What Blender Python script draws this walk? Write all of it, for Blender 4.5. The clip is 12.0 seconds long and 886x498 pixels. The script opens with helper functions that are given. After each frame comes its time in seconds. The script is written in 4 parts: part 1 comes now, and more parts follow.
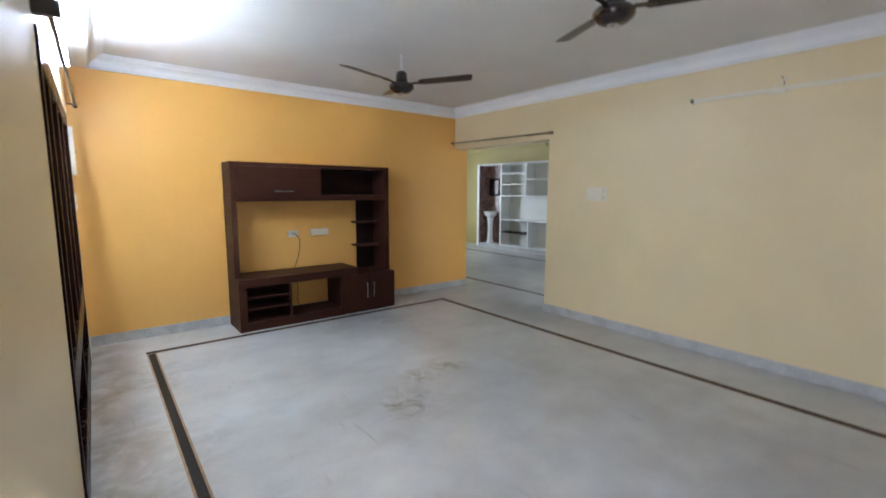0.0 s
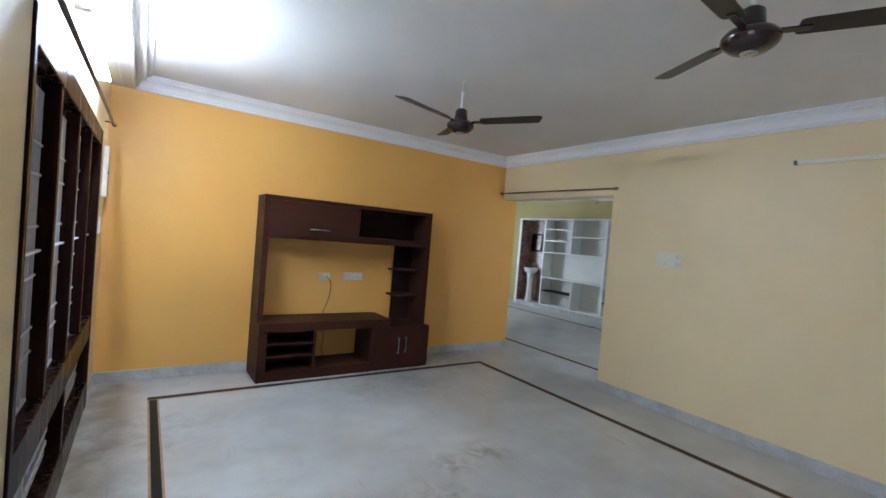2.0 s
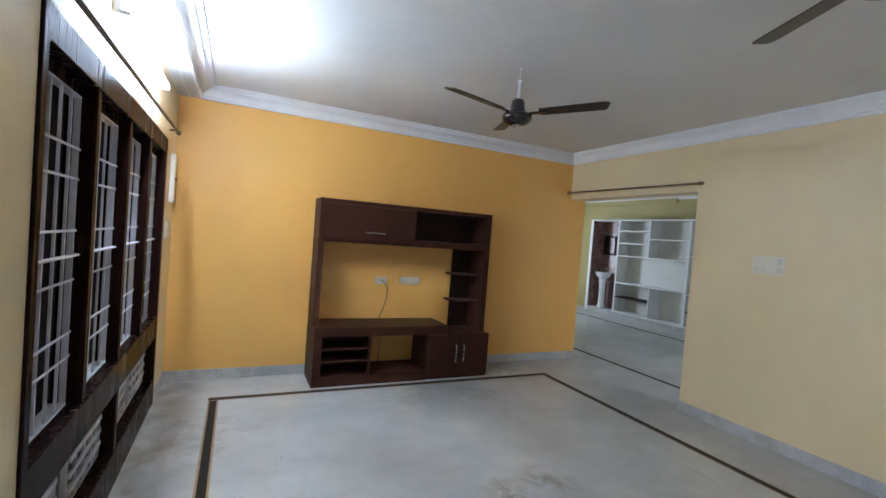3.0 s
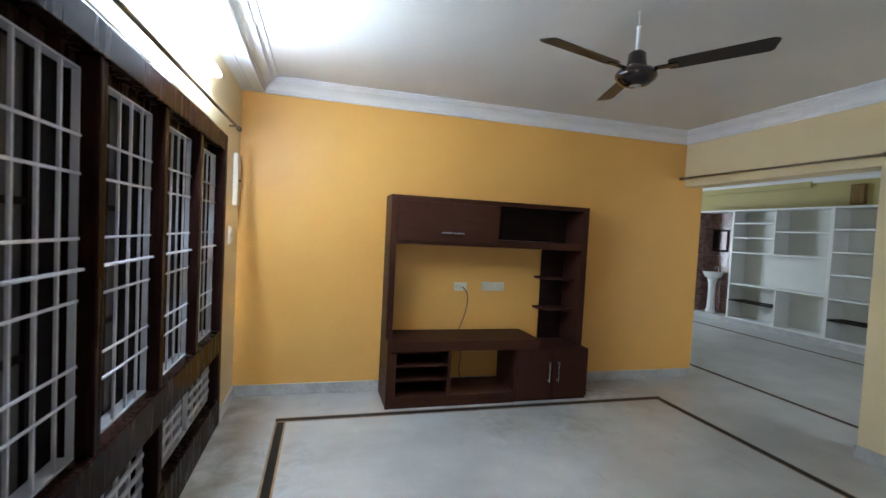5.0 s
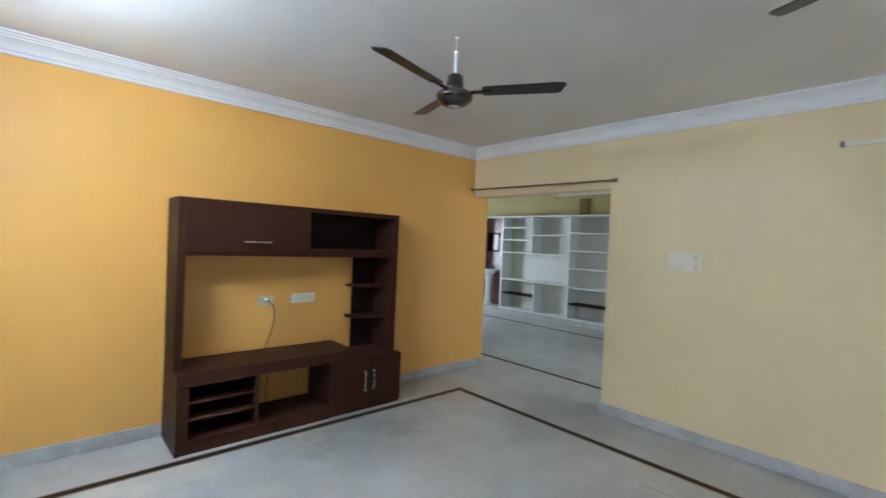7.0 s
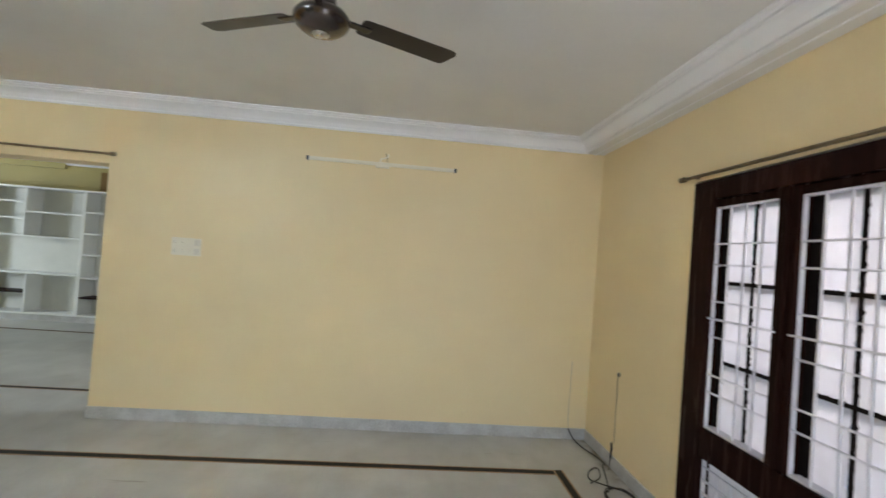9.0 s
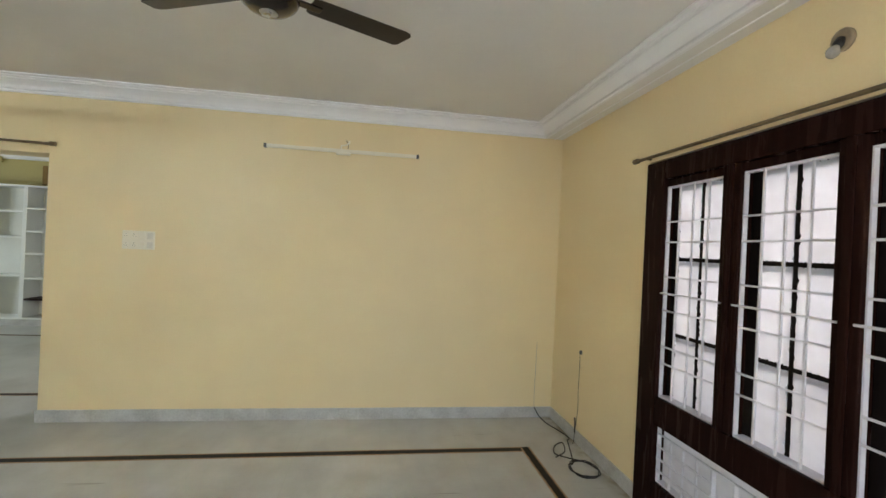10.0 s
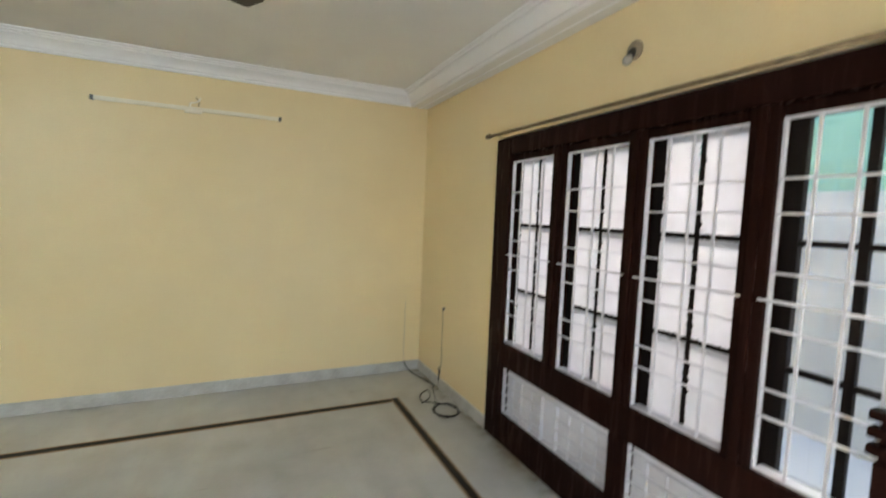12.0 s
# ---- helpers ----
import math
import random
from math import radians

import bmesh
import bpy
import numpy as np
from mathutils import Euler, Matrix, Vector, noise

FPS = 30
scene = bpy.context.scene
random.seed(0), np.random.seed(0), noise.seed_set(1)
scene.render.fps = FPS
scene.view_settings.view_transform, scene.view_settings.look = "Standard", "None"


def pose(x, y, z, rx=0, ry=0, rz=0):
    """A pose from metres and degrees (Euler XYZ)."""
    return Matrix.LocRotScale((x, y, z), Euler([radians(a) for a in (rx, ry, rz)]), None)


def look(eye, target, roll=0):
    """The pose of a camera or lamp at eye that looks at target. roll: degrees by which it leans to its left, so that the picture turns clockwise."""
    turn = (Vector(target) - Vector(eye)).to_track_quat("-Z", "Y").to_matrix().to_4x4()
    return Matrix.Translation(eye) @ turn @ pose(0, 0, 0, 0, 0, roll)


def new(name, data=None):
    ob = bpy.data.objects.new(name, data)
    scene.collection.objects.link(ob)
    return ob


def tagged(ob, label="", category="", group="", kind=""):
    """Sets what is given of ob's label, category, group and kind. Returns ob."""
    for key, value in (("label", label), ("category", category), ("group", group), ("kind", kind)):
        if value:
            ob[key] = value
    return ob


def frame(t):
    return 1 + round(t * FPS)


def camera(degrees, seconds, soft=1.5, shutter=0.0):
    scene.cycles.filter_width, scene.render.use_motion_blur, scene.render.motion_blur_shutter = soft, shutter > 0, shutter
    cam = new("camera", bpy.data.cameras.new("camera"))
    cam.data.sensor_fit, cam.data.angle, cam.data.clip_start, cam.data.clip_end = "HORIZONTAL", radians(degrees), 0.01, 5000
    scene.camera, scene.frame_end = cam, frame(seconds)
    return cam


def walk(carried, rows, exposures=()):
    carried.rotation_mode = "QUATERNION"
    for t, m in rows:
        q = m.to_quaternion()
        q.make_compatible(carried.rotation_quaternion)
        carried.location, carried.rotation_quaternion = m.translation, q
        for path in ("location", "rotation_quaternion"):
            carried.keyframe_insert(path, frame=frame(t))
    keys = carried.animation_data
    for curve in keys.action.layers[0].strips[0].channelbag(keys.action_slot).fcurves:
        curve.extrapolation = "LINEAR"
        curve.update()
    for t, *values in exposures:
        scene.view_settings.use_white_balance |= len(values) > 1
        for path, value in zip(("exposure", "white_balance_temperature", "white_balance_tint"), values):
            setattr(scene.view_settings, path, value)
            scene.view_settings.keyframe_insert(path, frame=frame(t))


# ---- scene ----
cam = camera(90.1, 12.0, soft=1.5, shutter=0.5)
PATH = [
    (0, (0.722, 0.399, 1.504), (1.947, 1.95, 1.246), 0.3),
    (0.5, (0.747, 0.469, 1.524), (1.925, 2.081, 1.409), 4.6),
    (1, (0.811, 0.583, 1.544), (1.972, 2.208, 1.438), 4.9),
    (1.5, (0.875, 0.779, 1.543), (2.007, 2.426, 1.464), 4.8),
    (2, (0.913, 0.901, 1.504), (2.032, 2.558, 1.461), 4.7),
    (2.5, (1.022, 0.993, 1.511), (1.979, 2.749, 1.465), 4.8),
    (3, (1.14, 1.059, 1.509), (1.988, 2.87, 1.456), 4.4),
    (3.5, (1.16, 1.129, 1.495), (1.894, 2.988, 1.425), 4.2),
    (3.7, (1.168, 1.167, 1.466), (1.828, 3.054, 1.396), 4.0),
    (5.5, (1.334, 1.821, 1.527), (1.859, 3.749, 1.45), 2.9),
    (6, (1.345, 1.889, 1.547), (2.013, 3.773, 1.489), 2.6),
    (6.5, (1.194, 1.873, 1.553), (2.403, 3.467, 1.52), 2.5),
    (7, (1.159, 1.846, 1.558), (2.499, 3.331, 1.528), 2.5),
    (7.5, (1.212, 1.727, 1.566), (2.897, 2.805, 1.558), 3.6),
    (7.7, (1.209, 1.709, 1.564), (3.016, 2.567, 1.569), 4.0),
    (9.3, (1.214, 1.308, 1.550), (3.200, 1.072, 1.576), 3.8),
    (9.5, (1.211, 1.301, 1.54), (3.194, 1.042, 1.557), 3.4),
    (10, (1.2, 1.319, 1.526), (3.178, 1.02, 1.526), 2.7),
    (10.5, (1.151, 1.319, 1.518), (3.119, 0.962, 1.48), 1.6),
    (11, (1.042, 1.378, 1.428), (2.943, 0.811, 1.174), -1.3),
    (11.5, (1.027, 1.35, 1.461), (2.889, 0.678, 1.173), -1.5),
    (12, (1.044, 1.304, 1.577), (2.854, 0.466, 1.424), 2.3),
]
walk(cam, [(t, look(eye, target, roll)) for t, eye, target, roll in PATH], [(0, 2.98, 5750, 17), (1.5, 2.79, 5600, 16), (3.5, 2.75, 5600, 15), (5.5, 2.75, 5700, 12), (6.5, 2.85, 5650, 12), (7.0, 2.97, 5600, 12), (7.5, 3.28, 5550, 15), (9.5, 3.13, 6450, 9), (11.2, 3.2, 6600, 7), (12, 3.2, 6600, 6)])

# ---- world, sun, exposure ----
world = bpy.data.worlds.new("sky")
scene.world = world
world.use_nodes = True
wn = world.node_tree.nodes
sky = wn.new("ShaderNodeTexSky")
sky.sky_type, sky.sun_disc = "NISHITA", False
sky.sun_elevation, sky.sun_rotation = radians(48), radians(200)
sky.dust_density = 4.0
world.node_tree.links.new(sky.outputs["Color"], wn["Background"].inputs["Color"])
wn["Background"].inputs["Strength"].default_value = 0.12
sun = new("sun", bpy.data.lights.new("sun", "SUN"))
sun.data.energy, sun.data.angle, sun.data.color = 1.0, radians(12), (1.0, 0.96, 0.9)
sun.matrix_world = look((0, -20, 22), (0, 0, 0))

# ---- plan, in metres ----
XW, XE, YS, YN = 0.60, 5.145, -0.37, 5.72
CEIL, CORN, SOFFIT = 2.72, 2.60, 0.16
THICK = 0.23
HALL_Y0, HALL_Y1, HALL_X = 1.6, 11.2, 9.46
OPEN_Y, OPEN_Z = 3.918, 2.138
WINDOW_TOP = 2.13


# ---- materials ----
def material(name, base, other=None, scale=3.0, rough=0.5, metal=0.0, bump=0.0, bump_scale=60.0, spread=0.12,
             coat=0.0, detail=6.0, fine=0.05, vary=0.0, shine=0.5):
    """Base colour drifting towards another at a large scale, grain at a fine one, and a light relief."""
    m = bpy.data.materials.new(name)
    m.use_nodes = True
    nt = m.node_tree
    nodes, links = nt.nodes, nt.links
    bsdf = nodes["Principled BSDF"]
    bsdf.inputs["Metallic"].default_value = metal
    bsdf.inputs["Coat Weight"].default_value, bsdf.inputs["Specular IOR Level"].default_value = coat, shine
    place = nodes.new("ShaderNodeNewGeometry")
    big = nodes.new("ShaderNodeTexNoise")
    big.inputs["Scale"].default_value, big.inputs["Detail"].default_value = scale, detail
    links.new(place.outputs["Position"], big.inputs["Vector"])
    small = nodes.new("ShaderNodeTexNoise")
    small.inputs["Scale"].default_value, small.inputs["Detail"].default_value = bump_scale, 4.0
    links.new(place.outputs["Position"], small.inputs["Vector"])
    ramp = nodes.new("ShaderNodeValToRGB")
    ramp.color_ramp.elements[0].position, ramp.color_ramp.elements[1].position = 0.5 - spread, 0.5 + spread
    other = other or tuple(c * 0.93 for c in base)
    ramp.color_ramp.elements[0].color, ramp.color_ramp.elements[1].color = (*other, 1), (*base, 1)
    links.new(big.outputs["Fac"], ramp.inputs["Fac"])
    grain = nodes.new("ShaderNodeMix")
    grain.data_type, grain.blend_type = "RGBA", "OVERLAY"
    grain.inputs["Factor"].default_value = fine * 4
    links.new(ramp.outputs["Color"], grain.inputs["A"])
    links.new(small.outputs["Fac"], grain.inputs["B"])
    colour = grain.outputs["Result"]
    if vary:
        info = nodes.new("ShaderNodeObjectInfo")
        shade = nodes.new("ShaderNodeHueSaturation")
        span = nodes.new("ShaderNodeMapRange")
        span.inputs["To Min"].default_value, span.inputs["To Max"].default_value = 1 - vary, 1 + vary
        links.new(info.outputs["Random"], span.inputs["Value"])
        links.new(span.outputs["Result"], shade.inputs["Value"])
        links.new(colour, shade.inputs["Color"])
        colour = shade.outputs["Color"]
    links.new(colour, bsdf.inputs["Base Color"])
    gloss = nodes.new("ShaderNodeMapRange")
    gloss.inputs["To Min"].default_value, gloss.inputs["To Max"].default_value = max(0.02, rough - 0.08), min(1, rough + 0.08)
    links.new(big.outputs["Fac"], gloss.inputs["Value"])
    links.new(gloss.outputs["Result"], bsdf.inputs["Roughness"])
    if bump:
        relief = nodes.new("ShaderNodeBump")
        relief.inputs["Strength"].default_value, relief.inputs["Distance"].default_value = bump, 0.004
        links.new(small.outputs["Fac"], relief.inputs["Height"])
        links.new(relief.outputs["Normal"], bsdf.inputs["Normal"])
    return m


def wood(name, dark, light, rough=0.4, stretch=(2.0, 2.0, 18.0), scale=2.0, shine=0.14, ior=1.45):
    """Wood or laminate with grain drawn out along one axis."""
    m = bpy.data.materials.new(name)
    m.use_nodes = True
    nodes, links = m.node_tree.nodes, m.node_tree.links
    bsdf = nodes["Principled BSDF"]
    place = nodes.new("ShaderNodeNewGeometry")
    mapping = nodes.new("ShaderNodeMapping")
    mapping.inputs["Scale"].default_value = stretch
    links.new(place.outputs["Position"], mapping.inputs["Vector"])
    bsdf.inputs["Specular IOR Level"].default_value, bsdf.inputs["IOR"].default_value = shine, ior
    grain = nodes.new("ShaderNodeTexNoise")
    grain.inputs["Scale"].default_value, grain.inputs["Detail"].default_value, grain.inputs["Distortion"].default_value = scale, 9.0, 0.6
    links.new(mapping.outputs["Vector"], grain.inputs["Vector"])
    ramp = nodes.new("ShaderNodeValToRGB")
    ramp.color_ramp.elements[0].position, ramp.color_ramp.elements[1].position = 0.35, 0.68
    ramp.color_ramp.elements[0].color, ramp.color_ramp.elements[1].color = (*dark, 1), (*light, 1)
    links.new(grain.outputs["Fac"], ramp.inputs["Fac"])
    links.new(ramp.outputs["Color"], bsdf.inputs["Base Color"])
    gloss = nodes.new("ShaderNodeMapRange")
    gloss.inputs["To Min"].default_value, gloss.inputs["To Max"].default_value = rough - 0.08, rough + 0.12
    links.new(grain.outputs["Fac"], gloss.inputs["Value"])
    links.new(gloss.outputs["Result"], bsdf.inputs["Roughness"])
    relief = nodes.new("ShaderNodeBump")
    relief.inputs["Strength"].default_value, relief.inputs["Distance"].default_value = 0.12, 0.002
    links.new(grain.outputs["Fac"], relief.inputs["Height"])
    links.new(relief.outputs["Normal"], bsdf.inputs["Normal"])
    return m


def marble_floor(name):
    """Grey-white polished marble: cloudy slabs, faint veins, hairline joints, brown wear stains in the middle of the
    room, shade painted in by the unit and the dark window.
    """
    m = bpy.data.materials.new(name)
    m.use_nodes = True
    nodes, links = m.node_tree.nodes, m.node_tree.links
    bsdf = nodes["Principled BSDF"]
    place = nodes.new("ShaderNodeNewGeometry")

    apart = nodes.new("ShaderNodeVectorMath")
    apart.operation = "ADD"
    apart.inputs[1].default_value = (0.31, 0.17, 0.437)
    links.new(place.outputs["Position"], apart.inputs[0])

    def cloud(scale, detail, distort=0.0):
        n = nodes.new("ShaderNodeTexNoise")
        n.inputs["Scale"].default_value, n.inputs["Detail"].default_value, n.inputs["Distortion"].default_value = scale, detail, distort
        links.new(apart.outputs["Vector"], n.inputs["Vector"])
        return n.outputs["Fac"]

    def ramp(fac, lo, hi, c0, c1):
        r = nodes.new("ShaderNodeValToRGB")
        r.color_ramp.elements[0].position, r.color_ramp.elements[1].position = lo, hi
        r.color_ramp.elements[0].color, r.color_ramp.elements[1].color = (*c0, 1), (*c1, 1)
        links.new(fac, r.inputs["Fac"])
        return r.outputs["Color"]

    def mix(a, b, fac, kind="MIX"):
        n = nodes.new("ShaderNodeMix")
        n.data_type, n.blend_type = "RGBA", kind
        links.new(a, n.inputs["A"]), links.new(b, n.inputs["B"])
        if isinstance(fac, float):
            n.inputs["Factor"].default_value = fac
        else:
            links.new(fac, n.inputs["Factor"])
        return n.outputs["Result"]

    base = ramp(cloud(1.3, 8), 0.32, 0.68, (0.46, 0.465, 0.45), (0.62, 0.625, 0.605))
    veins = ramp(cloud(3.2, 9), 0.40, 0.70, (1, 1, 1), (0.86, 0.865, 0.87))
    base = mix(base, veins, 0.85, "MULTIPLY")
    dirt = ramp(cloud(2.3, 9), 0.54, 0.72, (1, 1, 1), (0.80, 0.765, 0.71))
    base = mix(base, dirt, 0.4, "MULTIPLY")
    grain = ramp(cloud(70, 3), 0.3, 0.7, (0.93, 0.93, 0.93), (1.0, 1.0, 1.0))
    base = mix(base, grain, 0.6, "MULTIPLY")
    # brown wear marks in the middle of the living room
    spots = ramp(cloud(7.0, 6, 1.2), 0.40, 0.66, (0, 0, 0), (1, 1, 1))
    worn_shaded = None
    for x, y, reach, much in ((2.32, 2.93, 0.17, 1.0), (2.40, 2.80, 0.16, 1.0), (2.48, 2.98, 0.17, 0.8), (2.40, 2.88, 0.36, 0.6), (2.72, 3.22, 0.22, 0.8), (3.03, 3.27, 0.24, 0.8),
                              # first two and last: dirt with shade painted in; between: the unit's shade
                              (0.8, 4.5, 0.75, 0.5), (0.78, 3.3, 0.7, 0.45), (2.75, 4.80, 0.5, 0.4), (3.30, 4.72, 0.5, 0.4), (4.0, 5.45, 0.73, 0.6)):
        away = nodes.new("ShaderNodeVectorMath")
        away.operation = "DISTANCE"
        away.inputs[1].default_value = (x, y, 0)
        links.new(place.outputs["Position"], away.inputs[0])
        near = nodes.new("ShaderNodeMapRange")
        near.inputs["From Min"].default_value, near.inputs["From Max"].default_value = reach, reach * 0.15
        near.inputs["To Max"].default_value = much
        links.new(away.outputs["Value"], near.inputs["Value"])
        if worn_shaded is None:
            worn_shaded = near.outputs["Result"]
        else:
            most = nodes.new("ShaderNodeMath")
            most.operation = "MAXIMUM"
            links.new(worn_shaded, most.inputs[0]), links.new(near.outputs["Result"], most.inputs[1])
            worn_shaded = most.outputs[0]
    fac = nodes.new("ShaderNodeMath")
    fac.operation = "MULTIPLY"
    links.new(worn_shaded, fac.inputs[0]), links.new(spots, fac.inputs[1])
    stain_shade = nodes.new("ShaderNodeRGB")
    stain_shade.outputs[0].default_value = (0.225, 0.185, 0.12, 1)
    base = mix(base, stain_shade.outputs[0], fac.outputs[0])
    # wide, soft grey-brown patches of wear
    patch = ramp(cloud(0.75, 5), 0.52, 0.72, (1, 1, 1), (0.80, 0.775, 0.74))
    base = mix(base, patch, 0.5, "MULTIPLY")
    # smears and short scratches, drawn out along one way
    drawn = nodes.new("ShaderNodeMapping")
    drawn.inputs["Scale"].default_value, drawn.inputs["Rotation"].default_value = (1.6, 4.0, 1.0), (0, 0, radians(24))
    links.new(apart.outputs["Vector"], drawn.inputs["Vector"])
    streak = nodes.new("ShaderNodeTexNoise")
    streak.inputs["Scale"].default_value, streak.inputs["Detail"].default_value = 1.6, 8.0
    links.new(drawn.outputs["Vector"], streak.inputs["Vector"])
    base = mix(base, ramp(streak.outputs["Fac"], 0.48, 0.78, (1, 1, 1), (0.70, 0.685, 0.66)), 0.3, "MULTIPLY")
    # tan dirt trodden in along the foot of the window wall
    axes = nodes.new("ShaderNodeSeparateXYZ")
    links.new(place.outputs["Position"], axes.inputs["Vector"])
    edge = nodes.new("ShaderNodeMapRange")
    edge.inputs["From Min"].default_value, edge.inputs["From Max"].default_value = -0.24, -0.34
    edge.inputs["To Max"].default_value = 0.9
    links.new(axes.outputs["Y"], edge.inputs["Value"])
    grime = nodes.new("ShaderNodeMath")
    grime.operation = "MULTIPLY"
    links.new(edge.outputs["Result"], grime.inputs[0])
    links.new(ramp(cloud(9.0, 6), 0.35, 0.62, (0, 0, 0), (1, 1, 1)), grime.inputs[1])
    base = mix(base, stain_shade.outputs[0], grime.outputs[0])
    # the same dirt, thinner, along the dark window, the rod's shadow band painted in with it
    strip = nodes.new("ShaderNodeMapRange")
    strip.inputs["From Min"].default_value, strip.inputs["From Max"].default_value = 1.10, 0.66
    strip.inputs["To Max"].default_value = 0.85
    links.new(axes.outputs["X"], strip.inputs["Value"])
    thin = nodes.new("ShaderNodeMath")
    thin.operation = "MULTIPLY"
    links.new(strip.outputs["Result"], thin.inputs[0])
    links.new(ramp(cloud(3.4, 7), 0.40, 0.62, (0, 0, 0), (1, 1, 1)), thin.inputs[1])
    base = mix(base, stain_shade.outputs[0], thin.outputs[0])
    # a few short dark scratches
    thin_line = nodes.new("ShaderNodeMapping")
    thin_line.inputs["Scale"].default_value, thin_line.inputs["Rotation"].default_value = (26.0, 2.2, 1.0), (0, 0, radians(-14))
    links.new(apart.outputs["Vector"], thin_line.inputs["Vector"])
    nick = nodes.new("ShaderNodeTexNoise")
    nick.inputs["Scale"].default_value, nick.inputs["Detail"].default_value = 1.0, 2.0
    links.new(thin_line.outputs["Vector"], nick.inputs["Vector"])
    base = mix(base, ramp(nick.outputs["Fac"], 0.72, 0.80, (1, 1, 1), (0.62, 0.60, 0.57)), 0.8, "MULTIPLY")
    # hairline joints of the slabs
    joints = nodes.new("ShaderNodeTexBrick")
    joints.offset, joints.inputs["Scale"].default_value = 0.5, 1.0
    joints.inputs["Brick Width"].default_value, joints.inputs["Row Height"].default_value = 1.22, 0.61
    joints.inputs["Mortar Size"].default_value, joints.inputs["Mortar Smooth"].default_value = 0.0016, 0.5
    joints.inputs["Color1"].default_value, joints.inputs["Color2"].default_value = (1, 1, 1, 1), (0.95, 0.955, 0.955, 1)
    joints.inputs["Mortar"].default_value = (0.72, 0.70, 0.66, 1)
    links.new(place.outputs["Position"], joints.inputs["Vector"])
    base = mix(base, joints.outputs["Color"], 0.35, "MULTIPLY")
    links.new(base, bsdf.inputs["Base Color"])
    gloss = nodes.new("ShaderNodeMapRange")
    gloss.inputs["To Min"].default_value, gloss.inputs["To Max"].default_value = 0.27, 0.31
    links.new(cloud(2.2, 6), gloss.inputs["Value"])
    links.new(gloss.outputs["Result"], bsdf.inputs["Roughness"])
    return m


def painted_glass(name, through_light=0.45):
    """White paper and paint over glass: lets daylight through, diffused."""
    m = bpy.data.materials.new(name)
    m.use_nodes = True
    nodes, links = m.node_tree.nodes, m.node_tree.links
    place = nodes.new("ShaderNodeNewGeometry")
    n = nodes.new("ShaderNodeTexNoise")
    n.inputs["Scale"].default_value, n.inputs["Detail"].default_value = 9.0, 6.0
    links.new(place.outputs["Position"], n.inputs["Vector"])
    ramp = nodes.new("ShaderNodeValToRGB")
    ramp.color_ramp.elements[0].position, ramp.color_ramp.elements[1].position = 0.3, 0.7
    ramp.color_ramp.elements[0].color, ramp.color_ramp.elements[1].color = (0.73, 0.72, 0.75, 1), (0.80, 0.795, 0.83, 1)
    links.new(n.outputs["Fac"], ramp.inputs["Fac"])
    front, back, both = nodes.new("ShaderNodeBsdfDiffuse"), nodes.new("ShaderNodeBsdfTranslucent"), nodes.new("ShaderNodeMixShader")
    links.new(ramp.outputs["Color"], front.inputs["Color"]), links.new(ramp.outputs["Color"], back.inputs["Color"])
    both.inputs["Fac"].default_value = through_light
    links.new(front.outputs[0], both.inputs[1]), links.new(back.outputs[0], both.inputs[2])
    links.new(both.outputs[0], nodes["Material Output"].inputs["Surface"])
    return m


def clear_glass(name, tint=(0.95, 0.97, 0.96)):
    m = bpy.data.materials.new(name)
    m.use_nodes = True
    bsdf = m.node_tree.nodes["Principled BSDF"]
    bsdf.inputs["Base Color"].default_value = (*tint, 1)
    bsdf.inputs["Transmission Weight"].default_value, bsdf.inputs["Roughness"].default_value, bsdf.inputs["IOR"].default_value = 1.0, 0.03, 1.45
    return m


def glowing(name, colour, strength):
    m = bpy.data.materials.new(name)
    m.use_nodes = True
    bsdf = m.node_tree.nodes["Principled BSDF"]
    bsdf.inputs["Emission Color"].default_value, bsdf.inputs["Emission Strength"].default_value = (*colour, 1), strength
    return m


def mirror_glass(name):
    m = bpy.data.materials.new(name)
    m.use_nodes = True
    bsdf = m.node_tree.nodes["Principled BSDF"]
    bsdf.inputs["Metallic"].default_value, bsdf.inputs["Roughness"].default_value = 1.0, 0.22
    bsdf.inputs["Base Color"].default_value = (0.06, 0.05, 0.047, 1)
    return m


ORANGE = material("orange_wall_paint", (0.84, 0.462, 0.112), (0.82, 0.443, 0.102), 0.9, 0.48, bump=0.25, bump_scale=90, fine=0.02)
CREAM = material("cream_wall_paint", (0.81, 0.672, 0.41), (0.785, 0.645, 0.385), 0.9, 0.46, bump=0.25, bump_scale=90, fine=0.02)
GREEN = material("pale_green_wall_paint", (0.46, 0.39, 0.15), (0.42, 0.355, 0.135), 1.2, 0.5, bump=0.25, bump_scale=90, fine=0.02)
WHITE = material("white_ceiling_paint", (0.78, 0.77, 0.75), (0.74, 0.73, 0.71), 1.4, 0.7, bump=0.2, bump_scale=70, fine=0.02)
PLASTER = material("white_plaster_moulding", (0.86, 0.86, 0.88), (0.845, 0.845, 0.865), 5.0, 0.6, bump=0.15, fine=0.02)
FLOOR = marble_floor("polished_grey_marble")
SKIRT = material("grey_marble_skirting", (0.54, 0.54, 0.535), (0.43, 0.425, 0.42), 6.0, 0.35, bump=0.1, fine=0.06)
BLACK_STONE = material("black_granite_strip", (0.022, 0.020, 0.017), (0.014, 0.0125, 0.011), 40.0, 0.5, fine=0.05, shine=0.12)
TAN_STONE = material("tan_stone_strip", (0.36, 0.22, 0.11), (0.25, 0.15, 0.075), 14.0, 0.35, fine=0.1)
